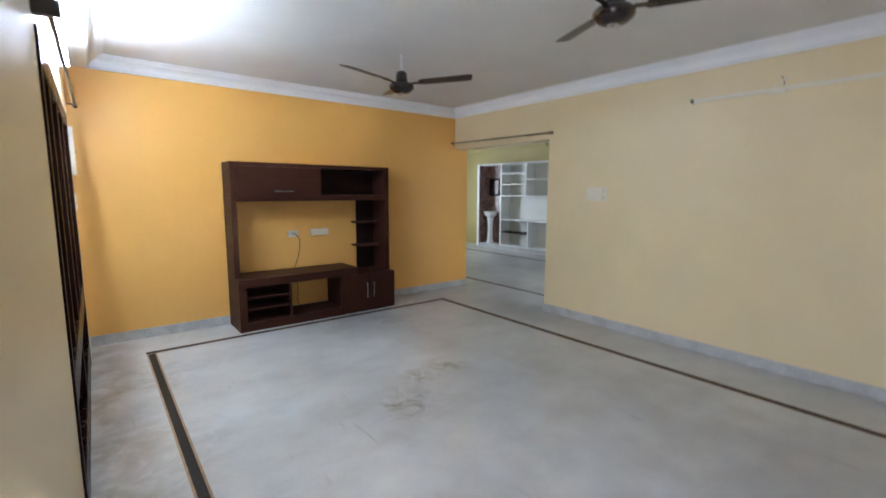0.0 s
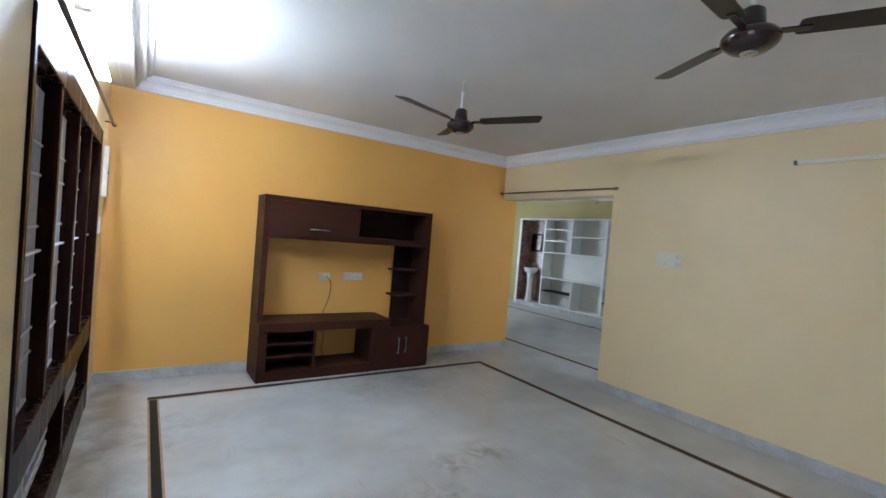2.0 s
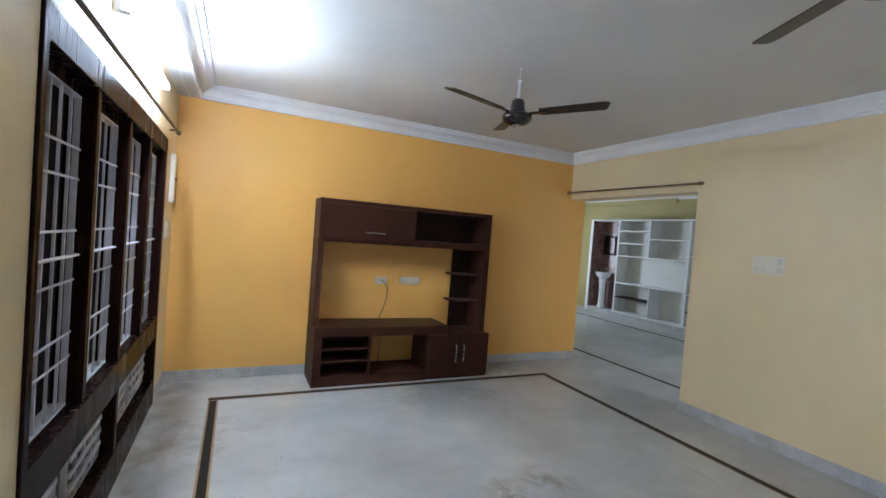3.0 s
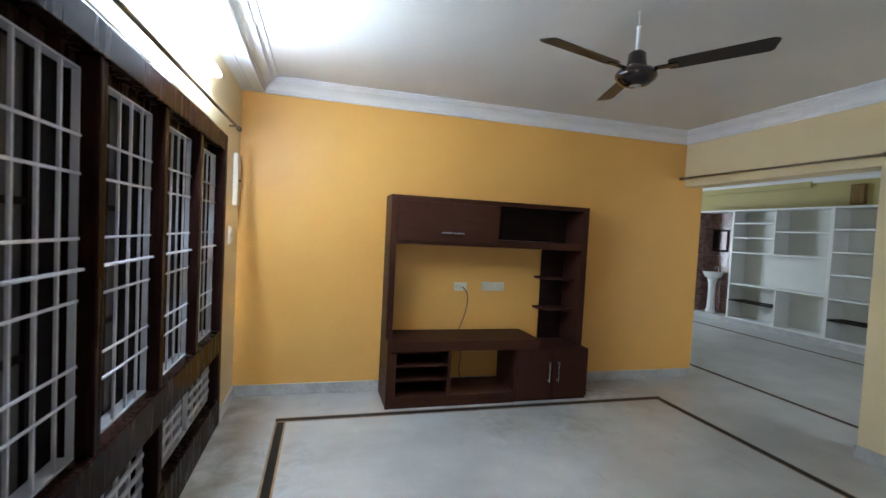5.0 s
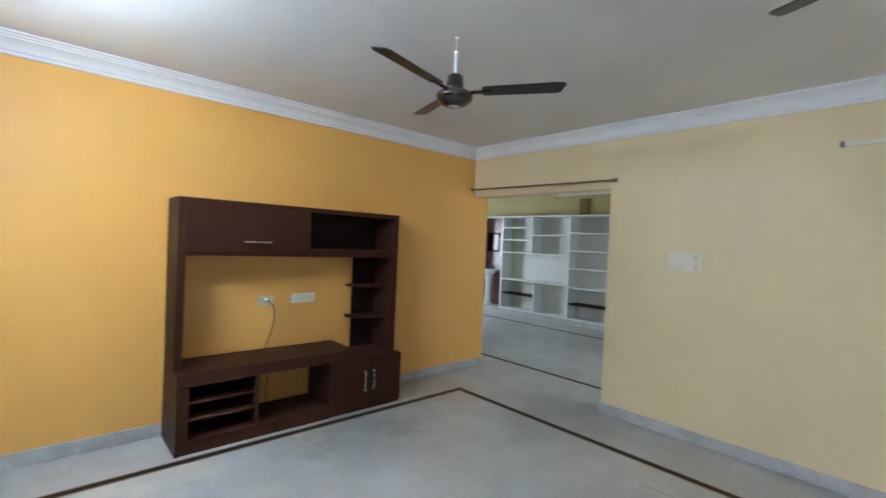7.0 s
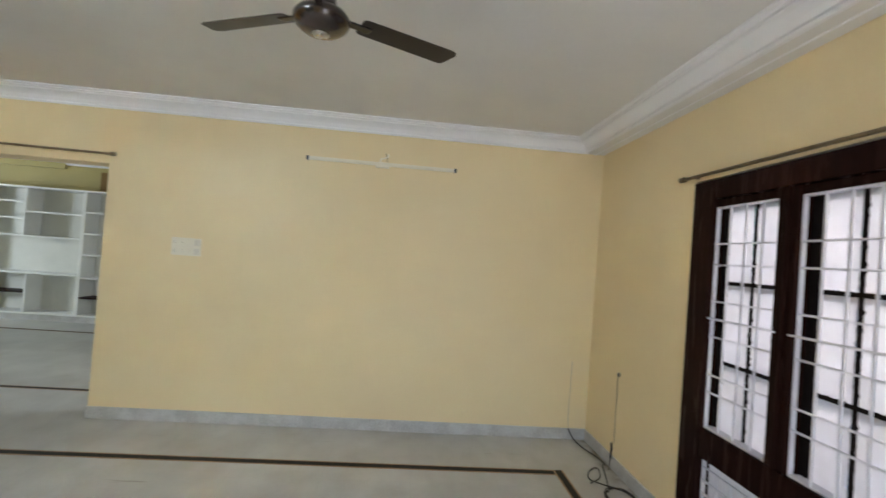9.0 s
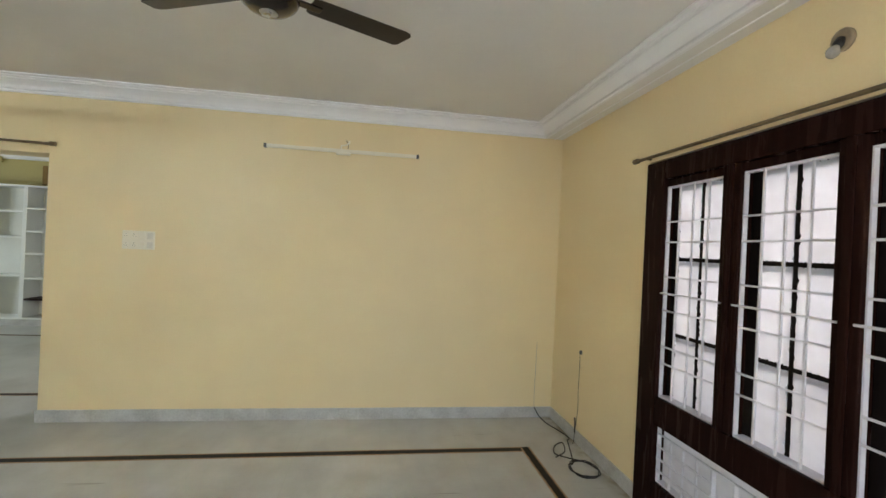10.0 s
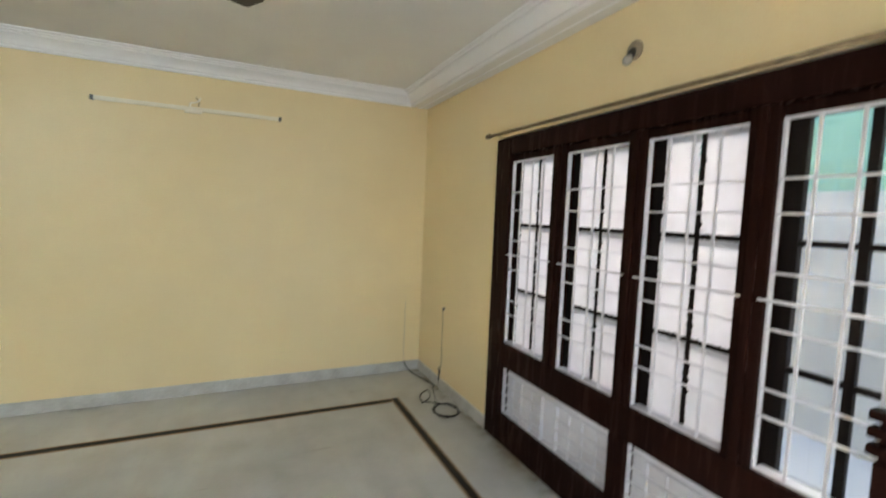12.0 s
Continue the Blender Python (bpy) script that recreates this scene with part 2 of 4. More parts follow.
TEAK = wood("dark_polished_window_wood", (0.0145, 0.0058, 0.0046), (0.0210, 0.0084, 0.0066), 0.24, (16.0, 16.0, 1.3), 2.0, 0.17, 1.2)
SHUTTER = wood("dark_shutter_wood", (0.006, 0.004, 0.004), (0.011, 0.007, 0.006), 0.5, (16.0, 16.0, 1.3))
LAMINATE = wood("walnut_brown_laminate", (0.049, 0.0190, 0.0122), (0.058, 0.0222, 0.0142), 0.42, (1.0, 1.0, 14.0), 3.0, 0.09)
# darkened copy of LAMINATE: recess shade in the unit's backs; hall's brown shelves too
LAMINATE_DARK = wood("dark_and_shaded_laminate", (0.014, 0.0065, 0.005), (0.022, 0.010, 0.0075), 0.55, (1.0, 1.0, 14.0), 3.0)
GRILLE = material("white_enamelled_iron", (0.72, 0.72, 0.76), (0.62, 0.61, 0.66), 9.0, 0.4, bump=0.2, bump_scale=140)
STEEL = material("brushed_steel", (0.62, 0.62, 0.62), (0.52, 0.52, 0.52), 40, 0.28, 1.0)
BRASS = material("dull_brass_rod", (0.25, 0.185, 0.11), (0.17, 0.125, 0.075), 20, 0.4, 0.5)
FAN = material("dark_brown_enamel", (0.024, 0.013, 0.010), (0.017, 0.010, 0.008), 8, 0.2, coat=0.4, fine=0.02)
BLADE = material("brown_fan_blade", (0.018, 0.0115, 0.0095), (0.013, 0.009, 0.0075), 6, 0.36, 0.0, fine=0.05)
CREAM_PLASTIC = material("white_switch_plastic", (0.80, 0.74, 0.61), (0.78, 0.72, 0.59), 12, 0.35)
GREY_PLASTIC = material("grey_plastic", (0.34, 0.34, 0.34), (0.28, 0.28, 0.28), 12, 0.4)
REGULATOR = material("pale_grey_plastic", (0.70, 0.645, 0.55), (0.67, 0.61, 0.52), 12, 0.4)
DARK_PLASTIC = material("dark_grey_plastic", (0.10, 0.10, 0.10), (0.07, 0.07, 0.07), 12, 0.4)
BULB = material("unlit_frosted_bulb", (0.42, 0.40, 0.36), (0.36, 0.34, 0.31), 20, 0.25)
BEIGE = material("beige_wooden_block", (0.34, 0.27, 0.19), (0.25, 0.20, 0.14), 20, 0.5)
BOX_WOOD = wood("ochre_brown_wood", (0.20, 0.125, 0.045), (0.27, 0.175, 0.065), 0.5, (14.0, 14.0, 1.5), 2.0)
BLACK = material("black_rubber", (0.018, 0.018, 0.018), (0.012, 0.012, 0.012), 30, 0.45)
SHELF = material("white_painted_shelf", (0.82, 0.83, 0.82), (0.76, 0.77, 0.76), 3, 0.45, fine=0.02)
SHELF_BACK = material("off_white_shelf_back", (0.76, 0.765, 0.73), (0.71, 0.715, 0.68), 2.5, 0.5)
PORCELAIN = material("white_porcelain", (0.80, 0.81, 0.81), (0.76, 0.77, 0.77), 4, 0.12, coat=0.5)
TILE = material("brown_wall_tile", (0.27, 0.165, 0.142), (0.17, 0.10, 0.088), 11, 0.25, vary=0.12)
GROUT = material("pale_grout", (0.40, 0.36, 0.33), None, 20, 0.8)
PAINTED = painted_glass("white_painted_window_glass")
PAINTED_LOW = painted_glass("white_painted_low_panel", 0.22)
GLASS = clear_glass("clear_window_glass")
SMOKED = material("grimy_dark_glass", (0.10, 0.092, 0.09), (0.05, 0.046, 0.046), 5.0, 0.34, fine=0.05)
MIRROR = mirror_glass("mirror")
TUBE_LIGHT = glowing("lit_fluorescent_tube", (0.80, 0.92, 1.0), 45.0)
OUT_WHITE = material("weathered_white_render", (0.40, 0.405, 0.41), (0.31, 0.315, 0.32), 1.6, 0.8, bump=0.4)
OUT_MINT = material("mint_green_render", (0.20, 0.36, 0.29), (0.17, 0.31, 0.25), 1.6, 0.8, bump=0.4)
OUT_GREY = material("dark_grey_plaster", (0.20, 0.19, 0.185), (0.11, 0.105, 0.10), 1.8, 0.85, bump=0.4)
GROUND = material("grey_cement_ground", (0.44, 0.43, 0.42), (0.36, 0.355, 0.35), 1.2, 0.9, bump=0.5)


# ---- mesh helpers ----
def finish(name, bm, mat, parent=None, label="", smooth=False):
    me = bpy.data.meshes.new(name)
    bmesh.ops.recalc_face_normals(bm, faces=bm.faces)
    bm.to_mesh(me)
    bm.free()
    if smooth:
        me.shade_smooth()
    me.materials.append(mat)
    ob = new(name, me)
    if parent is not None:
        ob.parent = parent
    if label:
        tagged(ob, label)
    return ob


def part(name, bm, mat, parent, label="", smooth=False):
    return finish(name, bm, mat, parent, label, smooth)


def add_box(bm, x0, x1, y0, y1, z0, z1, bevel=0.0):
    made = bmesh.ops.create_cube(bm, size=1)["verts"]
    for v in made:
        v.co = Vector(((x0 + x1) / 2 + v.co.x * (x1 - x0), (y0 + y1) / 2 + v.co.y * (y1 - y0), (z0 + z1) / 2 + v.co.z * (z1 - z0)))
    if bevel:
        edges = {e for v in made for e in v.link_edges}
        bmesh.ops.bevel(bm, geom=list(edges), offset=bevel, segments=2, affect="EDGES", profile=0.6)
    return bm


def box(x0, x1, y0, y1, z0, z1, bevel=0.003):
    x0, x1, y0, y1, z0, z1 = min(x0, x1), max(x0, x1), min(y0, y1), max(y0, y1), min(z0, z1), max(z0, z1)
    return add_box(bmesh.new(), x0, x1, y0, y1, z0, z1, bevel)


def extrude_outline(points, depth):
    """A prism over a closed outline in the xz plane, from y = 0 to y = depth."""
    bm = bmesh.new()
    face = bm.faces.new([bm.verts.new((x, 0, z)) for x, z in points])
    out = bmesh.ops.extrude_face_region(bm, geom=[face])
    bmesh.ops.translate(bm, vec=(0, depth, 0), verts=[g for g in out["geom"] if isinstance(g, bmesh.types.BMVert)])
    return bm


def lathe(profile, steps=32):
    """A body turned round the z axis from (radius, height) pairs."""
    bm = bmesh.new()
    rings = []
    for r, z in profile:
        if r < 1e-5:
            rings.append([bm.verts.new((0, 0, z))])
        else:
            rings.append([bm.verts.new((r * math.cos(a), r * math.sin(a), z)) for a in (2 * math.pi * i / steps for i in range(steps))])
    for a, b in zip(rings, rings[1:]):
        for i in range(steps):
            j = (i + 1) % steps
            if len(a) == 1 and len(b) > 1:
                bm.faces.new((a[0], b[i], b[j]))
            elif len(b) == 1 and len(a) > 1:
                bm.faces.new((a[i], a[j], b[0]))
            elif len(a) > 1:
                bm.faces.new((a[i], a[j], b[j], b[i]))
    for ring in (rings[0], rings[-1]):
        if len(ring) > 1:
            bm.faces.new(ring)
    return bm


def tube(points, radius, sides=10):
    """A round bar through the points."""
    bm = bmesh.new()
    pts = [Vector(p) for p in points]
    rings, up = [], Vector((0.13, 0.29, 0.95)).normalized()
    for i, p in enumerate(pts):
        along = (pts[min(i + 1, len(pts) - 1)] - pts[max(i - 1, 0)]).normalized()
        side = along.cross(up)
        if side.length < 0.05:
            side = along.cross(Vector((1, 0.2, 0)))
        side.normalize()
        other = along.cross(side)
        rings.append([bm.verts.new(p + radius * (math.cos(a) * side + math.sin(a) * other)) for a in (2 * math.pi * k / sides for k in range(sides))])
    for a, b in zip(rings, rings[1:]):
        for k in range(sides):
            bm.faces.new((a[k], a[(k + 1) % sides], b[(k + 1) % sides], b[k]))
    bm.faces.new(rings[0]), bm.faces.new(rings[-1])
    return bm


def smooth_line(points, steps=8):
    """A Catmull-Rom curve through the points."""
    pts = [Vector(p) for p in points]
    pts = [2 * pts[0] - pts[1]] + pts + [2 * pts[-1] - pts[-2]]
    out = []
    for a, b, c, d in zip(pts, pts[1:], pts[2:], pts[3:]):
        for k in range(steps):
            t = k / steps
            out.append(0.5 * (2 * b + (c - a) * t + (2 * a - 5 * b + 4 * c - d) * t * t + (3 * b - a - 3 * c + d) * t ** 3))
    return out + [pts[-2]]


def empty(name, x=0, y=0, z=0, rz=0):
    ob = new(name)
    ob.matrix_world = pose(x, y, z, 0, 0, rz)
    return ob


def structure(name, bm, mat, label, category):
    return tagged(finish(name, bm, mat), label, category, kind="structure")


def shift(bm, x=0, y=0, z=0, rz=0, rx=0, ry=0):
    bm.transform(pose(x, y, z, rx, ry, rz))
    return bm


# ---- floor and its inlaid border ----
floor = structure("floor", box(XW - THICK, 10.6, YS - THICK, HALL_Y1, -0.12, 0, 0), FLOOR,
                  "polished grey-white marble floor with brown stains and inlaid border lines", "floor")


def inlay(x0, x1, y0, y1):
    """A black stone strip between two thin tan ones, let into the floor along its longer side."""
    long_x = x1 - x0 > y1 - y0
    a, b = (y0, y1) if long_x else (x0, x1)
    w = b - a
    for lo, hi, mat, name, label in ((a, a + 0.17 * w, TAN_STONE, "tan_strip", "tan stone strip"), (a + 0.17 * w, b - 0.17 * w, BLACK_STONE, "black_strip", "black granite strip"),
                                     (b - 0.17 * w, b, TAN_STONE, "tan_strip", "tan stone strip")):
        bm = box(x0, x1, lo, hi, -0.004, 0.0015, 0) if long_x else box(lo, hi, y0, y1, -0.004, 0.0015, 0)
        part(name, bm, mat, floor, label)


LW, LE, LS, LN, WIDE = 1.006, 4.455, 0.055, 5.14, 0.078
inlay(LW, LW + WIDE, LS + WIDE, LN)
inlay(LE, LE + WIDE, LS + WIDE, LN)
inlay(LW, LE + WIDE, LN, LN + WIDE)
inlay(LW, LE + WIDE, LS, LS + WIDE)
inlay(5.78, 5.85, 2.6, HALL_Y1 - 0.7)
inlay(8.36, 8.43, 2.6, HALL_Y1 - 0.7)

# ---- walls of the living room ----
TOP = 2.84


def wall(name, mat, boxes, label):
    bm = bmesh.new()
    for b in boxes:
        add_box(bm, *b)
    return structure(name, bm, mat, label, "wall")


S0, S1 = 1.325, 3.78
W0, W1 = 2.715, 5.19
DOOR0, DOOR1 = 0.08, 1.16
wall("wall_north", ORANGE, [(XW, 5.40, YN, YN + THICK, 0, TOP)], "smooth orange-yellow painted plaster wall behind the television unit")
wall("wall_east", CREAM, [(XE, XE + THICK, YS, OPEN_Y, 0, TOP), (XE, XE + THICK, OPEN_Y, YN - 0.002, OPEN_Z, TOP)], "smooth cream-yellow painted plaster wall with a wide doorway")
wall("wall_south", CREAM, [(S1, XE + THICK, YS - THICK, YS, 0, TOP), (XW - THICK, S0, YS - THICK, YS, 0, TOP), (S0, S1, YS - THICK, YS, WINDOW_TOP, TOP)],
     "smooth cream-yellow painted plaster wall round a tall window")
wall("wall_west", CREAM, [(XW - THICK, XW, YS, DOOR0, 0, TOP), (XW - THICK, XW, DOOR1, W0, 0, TOP), (XW - THICK, XW, DOOR0, DOOR1, 2.1, TOP), (XW - THICK, XW, W1, YN + THICK, 0, TOP), (XW - THICK, XW, W0, W1, WINDOW_TOP, TOP)],
     "smooth cream-yellow painted plaster wall round a tall window")
structure("ceiling", box(XW - THICK, XE + THICK, YS - THICK, YN + THICK, CEIL, TOP + 0.16, 0), WHITE, "plain white painted ceiling", "ceiling")
structure("beam_south", box(XW, XE, YS, YS + SOFFIT, CORN, CEIL, 0.004), WHITE, "white painted ceiling beam over the window wall", "beam")
structure("beam_west", box(XW, XW + SOFFIT, YS + SOFFIT, YN, CORN, CEIL, 0.004), WHITE, "white painted ceiling beam over the window wall", "beam")

structure("trim_south", box(XW + 0.09, XE, YS + 0.078, YS + 0.088, CORN - 0.006, CORN + 0.002, 0.002), PLASTER, "thin white plaster bead under the ceiling beam", "moulding")
structure("trim_west", box(XW + 0.078, XW + 0.088, YS + 0.078, YN, CORN - 0.006, CORN + 0.002, 0.002), PLASTER, "thin white plaster bead under the ceiling beam", "moulding")


def cornice(name, x0, x1, y0, y1, top, low, label):
    """A plaster moulding swept round a rectangle, mitred at the corners."""
    h = top - low
    profile = [(0.0, 0.0), (0.02, 0.0), (0.024, 0.04), (0.024, 0.13), (0.012, 0.14), (0.012, 0.19), (0.03, 0.20), (0.034, 0.28), (0.041, 0.40), (0.054, 0.52), (0.072, 0.62), (0.092, 0.68),
               (0.092, 0.74), (0.084, 0.745), (0.084, 0.80), (0.106, 0.81), (0.106, 0.88), (0.118, 0.89), (0.134, 0.90), (0.134, 0.985), (0.0, 0.985)]
    bm = bmesh.new()
    rings = []
    for d, t in profile:
        z = low + t * h
        rings.append([bm.verts.new(c) for c in ((x0 + d, y0 + d, z), (x1 - d, y0 + d, z), (x1 - d, y1 - d, z), (x0 + d, y1 - d, z))])
    for a, b in zip(rings, rings[1:] + rings[:1]):
        for k in range(4):
            bm.faces.new((a[k], a[(k + 1) % 4], b[(k + 1) % 4], b[k]))
    return structure(name, bm, PLASTER, label, "cornice")


cornice("cornice", XW + SOFFIT, XE, YS + SOFFIT, YN, CEIL, CORN - 0.002, "white moulded plaster cornice round the living room ceiling")


def skirting(x0, x1, y0, y1):
    structure("baseboard", box(x0, x1, y0, y1, 0, 0.098, 0.003), SKIRT, "low grey marble skirting along the wall", "baseboard")


skirting(XW, 5.39, YN - 0.012, YN)
skirting(XE - 0.012, XE, YS + 0.012, OPEN_Y)
skirting(XE - 0.012, XE + THICK, OPEN_Y, OPEN_Y + 0.012)
skirting(S1, XE, YS, YS + 0.012)
skirting(XW, S0, YS, YS + 0.012)
skirting(XW, XW + 0.012, W1, YN - 0.012)
skirting(XW, XW + 0.012, DOOR1, W0)


# ---- tall windows: wooden frame, iron grilles, shutters, low panels ----
def ragged(x0, x1, z0, z1, seed, rough=0.004):
    """An outline with torn edges."""
    rnd = random.Random(seed)
    pts, n = [], 30
    for (ax, az), (bx, bz) in (((x0, z0), (x1, z0)), ((x1, z0), (x1, z1)), ((x1, z1), (x0, z1)), ((x0, z1), (x0, z0))):
        length = math.hypot(bx - ax, bz - az)
        for k in range(n):
            t = k / n
            tear = rough * (rnd.random() ** 7 * 4.5) if k else 0
            nx, nz = -(bz - az) / length, (bx - ax) / length
            pts.append((ax + (bx - ax) * t + nx * tear, az + (bz - az) * t + nz * tear))
    return pts


Z_SILL, Z_HEAD = 0.71, 1.958
BARS = (1.747, 1.628, 1.423, 1.325, 1.225, 1.012, 0.914)


def tall_window(name, x, y, rz, length, starts, bay, pane_mats, low_mat, label, proud=0.0, edge=0.03, stout=0.0045, bars=(0.24, 0.49, 0.745), hinge=0):
    """Local x runs along the wall, local y outwards. starts: where each bay's opening begins.
    proud: how much further the frame stands into the room. edge: the width of a shutter's far stile, broadened to stand
    in for a dark gap. stout: half a lattice bar.
    bars: where the upright bars stand across a bay. hinge: the side of a bay (0 or 1) that has the broad flat."""
    f = -proud
    win = tagged(empty(name, x, y, 0, rz), label, "window", kind="structure")
    ends = [s + bay for s in starts]
    # frame members
    part("stile", box(0, starts[0], f - 0.015, 0.066, 0, WINDOW_TOP - 0.012, 0.006), TEAK, win)
    part("stile", box(ends[-1], length, f - 0.015, 0.066, 0, WINDOW_TOP - 0.012, 0.006), TEAK, win)
    part("head_rail", box(starts[0], ends[-1], f - 0.012, 0.066, Z_HEAD + 0.045, WINDOW_TOP - 0.012, 0.006), TEAK, win)
    part("head_bead", box(starts[0], ends[-1], 0.02, 0.066, Z_HEAD, Z_HEAD + 0.045, 0.004), TEAK, win)
    part("sill_rail", box(starts[0], ends[-1], f - 0.012, 0.066, 0.545, Z_SILL, 0.006), TEAK, win)
    part("bottom_rail", box(starts[0], ends[-1], f - 0.012, 0.066, 0, 0.205, 0.006), TEAK, win)
    for i in range(len(starts) - 1):
        part("mullion", box(ends[i], starts[i + 1], f - 0.005, 0.066, Z_SILL, Z_HEAD + 0.045, 0.006), TEAK, win)
        mid = (ends[i] + starts[i + 1]) / 2
        if starts[i + 1] - ends[i] > 0.08:
            part("mullion_bead", box(mid - 0.018, mid + 0.018, f - 0.018, f - 0.005, Z_SILL, Z_HEAD + 0.045, 0.006), TEAK, win)
    part("low_mullion", box(ends[1], starts[2], f - 0.01, 0.066, 0.205, 0.545, 0.006), TEAK, win)
    # iron grilles, one a bay
    for i, s in enumerate(starts):
        e = ends[i]
        bm = bmesh.new()
        a = (s, e - 0.007)[hinge]
        add_box(bm, a, a + 0.007, 0.014, 0.036, Z_SILL, Z_HEAD)
        add_box(bm, s + 0.0075, e - 0.0075, 0.012, 0.05, Z_HEAD - 0.007, Z_HEAD)
        add_box(bm, s + 0.0075, e - 0.0075, 0.010, 0.066, Z_SILL, Z_SILL + 0.008)
        grille = part("grille", bm, GRILLE, win, "white painted iron grille")
        for k in bars:
            c = s + bay * k
            part("upright_bar", box(c - 0.0046, c + 0.0046, 0.014, 0.024, Z_SILL + 0.006, Z_HEAD - 0.006, 0.001), GRILLE, grille)
        for k, z in enumerate(BARS):
            over = 0.022 if k == 3 else -0.006
            part("cross_bar", box(s - over, e + over, -0.006 if k == 3 else 0.006, 0.012, z - 0.0048, z + 0.0048, 0.001), GRILLE, grille)
        # shutter behind the grille
        y0, y1 = 0.068, 0.10
        bm = bmesh.new()
        add_box(bm, s - 0.024, s + 0.05, y0, y1, Z_SILL - 0.04, Z_HEAD + 0.04)
        add_box(bm, e - edge, e + 0.024, y0, y1, Z_SILL - 0.04, Z_HEAD + 0.04)
        add_box(bm, s + 0.05, e - edge, y0, y1, Z_HEAD - 0.0, Z_HEAD + 0.04)
        add_box(bm, s + 0.05, e - edge, y0, y1, Z_SILL - 0.04, Z_SILL - 0.004)
        shutter = part("shutter", bm, SHUTTER, win, "dark wooden glazed shutter")
        xs = (s + 0.05, (s + e) / 2 + 0.004, e - edge)
        zs = (Z_SILL - 0.004, 1.085, 1.53, Z_HEAD)
        part("glazing_bar", box(xs[1] - 0.014, xs[1] + 0.014, y0 + 0.004, y1 - 0.004, zs[0], zs[-1], 0.001), SHUTTER, shutter)
        for z in zs[1:3]:
            for a, b in ((xs[0], xs[1] - 0.014), (xs[1] + 0.014, xs[2])):
                part("glazing_bar", box(a, b, y0 + 0.004, y1 - 0.004, z - 0.011, z + 0.011, 0.001), SHUTTER, shutter)
        mat = pane_mats[i]
        for cx in range(2):
            for cz in range(3):
                x0, x1 = xs[cx] + (0.012 if cx else -0.002), xs[cx + 1] - (0.012 if not cx else -0.002)
                z0, z1 = zs[cz] + (0.010 if cz else 0), zs[cz + 1] - (0.010 if cz < 2 else 0)
                if mat is PAINTED:
                    bm = extrude_outline(ragged(x0, x1, z0, z1, i * 31 + cx * 7 + cz, 0.0024), 0.002)
                    bmesh.ops.translate(bm, vec=(0, y0 + 0.0015, 0), verts=bm.verts)
                else:
                    bm = box(x0, x1, y0 + 0.014, y0 + 0.018, z0, z1, 0)
                part("pane", bm, mat, shutter)
    # low panels with a small lattice, one for each pair of bays
    for a, b in ((starts[0], ends[1]), (starts[2], ends[3])):
        z0, z1 = 0.205, 0.545
        part("low_panel", box(a - 0.02, b + 0.02, 0.067, 0.075, z0 - 0.02, z1 + 0.02, 0), low_mat, win, "white painted panel" if low_mat is PAINTED_LOW else "dark panel")
        bm = bmesh.new()
        for p, q in ((a, a + 0.006), (b - 0.006, b)):
            add_box(bm, p, q, 0.02, 0.044, z0, z1)
        add_box(bm, a + 0.006, b - 0.006, 0.02, 0.0665, z0, z0 + 0.006)
        add_box(bm, a + 0.006, b - 0.006, 0.02, 0.044, z1 - 0.006, z1)
        mid = (a + b) / 2
        zt = z1 - 0.055
        add_box(bm, a + 0.006, b - 0.006, 0.022, 0.034, zt - 0.006, zt)
        for c in (mid - 0.07, mid + 0.07):
            add_box(bm, c - 0.006, c + 0.006, 0.02, 0.044, z0 + 0.006, zt - 0.006)
        lattice = part("lattice", bm, GRILLE, win, "white painted iron lattice")
        for p, q in ((a + 0.006, mid - 0.076), (mid + 0.076, b - 0.006)):
            for k in (1, 2, 3):
                c = p + (q - p) * k / 4
                part("upright_bar", box(c - stout, c + stout, 0.022, 0.034, z0 + 0.006, zt - 0.006, 0.001), GRILLE, lattice)
                z = z0 + (zt - z0) * k / 4
                part("cross_bar", box(p, q, 0.012, 0.022, z - stout - 0.0005, z + stout + 0.0005, 0.001), GRILLE, lattice)
    return win


tall_window("window_1", S1, YS, 180, S1 - S0, [0.17, 0.725, 1.27, 1.818], 0.445, [PAINTED, PAINTED, PAINTED, GLASS], PAINTED_LOW,
            "tall dark wooden window with white iron grilles and white-papered panes")
# edge 0.15: dark stile wood fills what is only a black gap
tall_window("window_2", XW - 0.04, W0, 90, W1 - W0, [0.05, 0.653, 1.257, 1.86], 0.55, [SMOKED] * 4, OUT_GREY,
            "tall dark wooden window with white iron grilles and dim glass", 0.035, 0.15, 0.011, (0.43, 0.622, 0.813), 1)


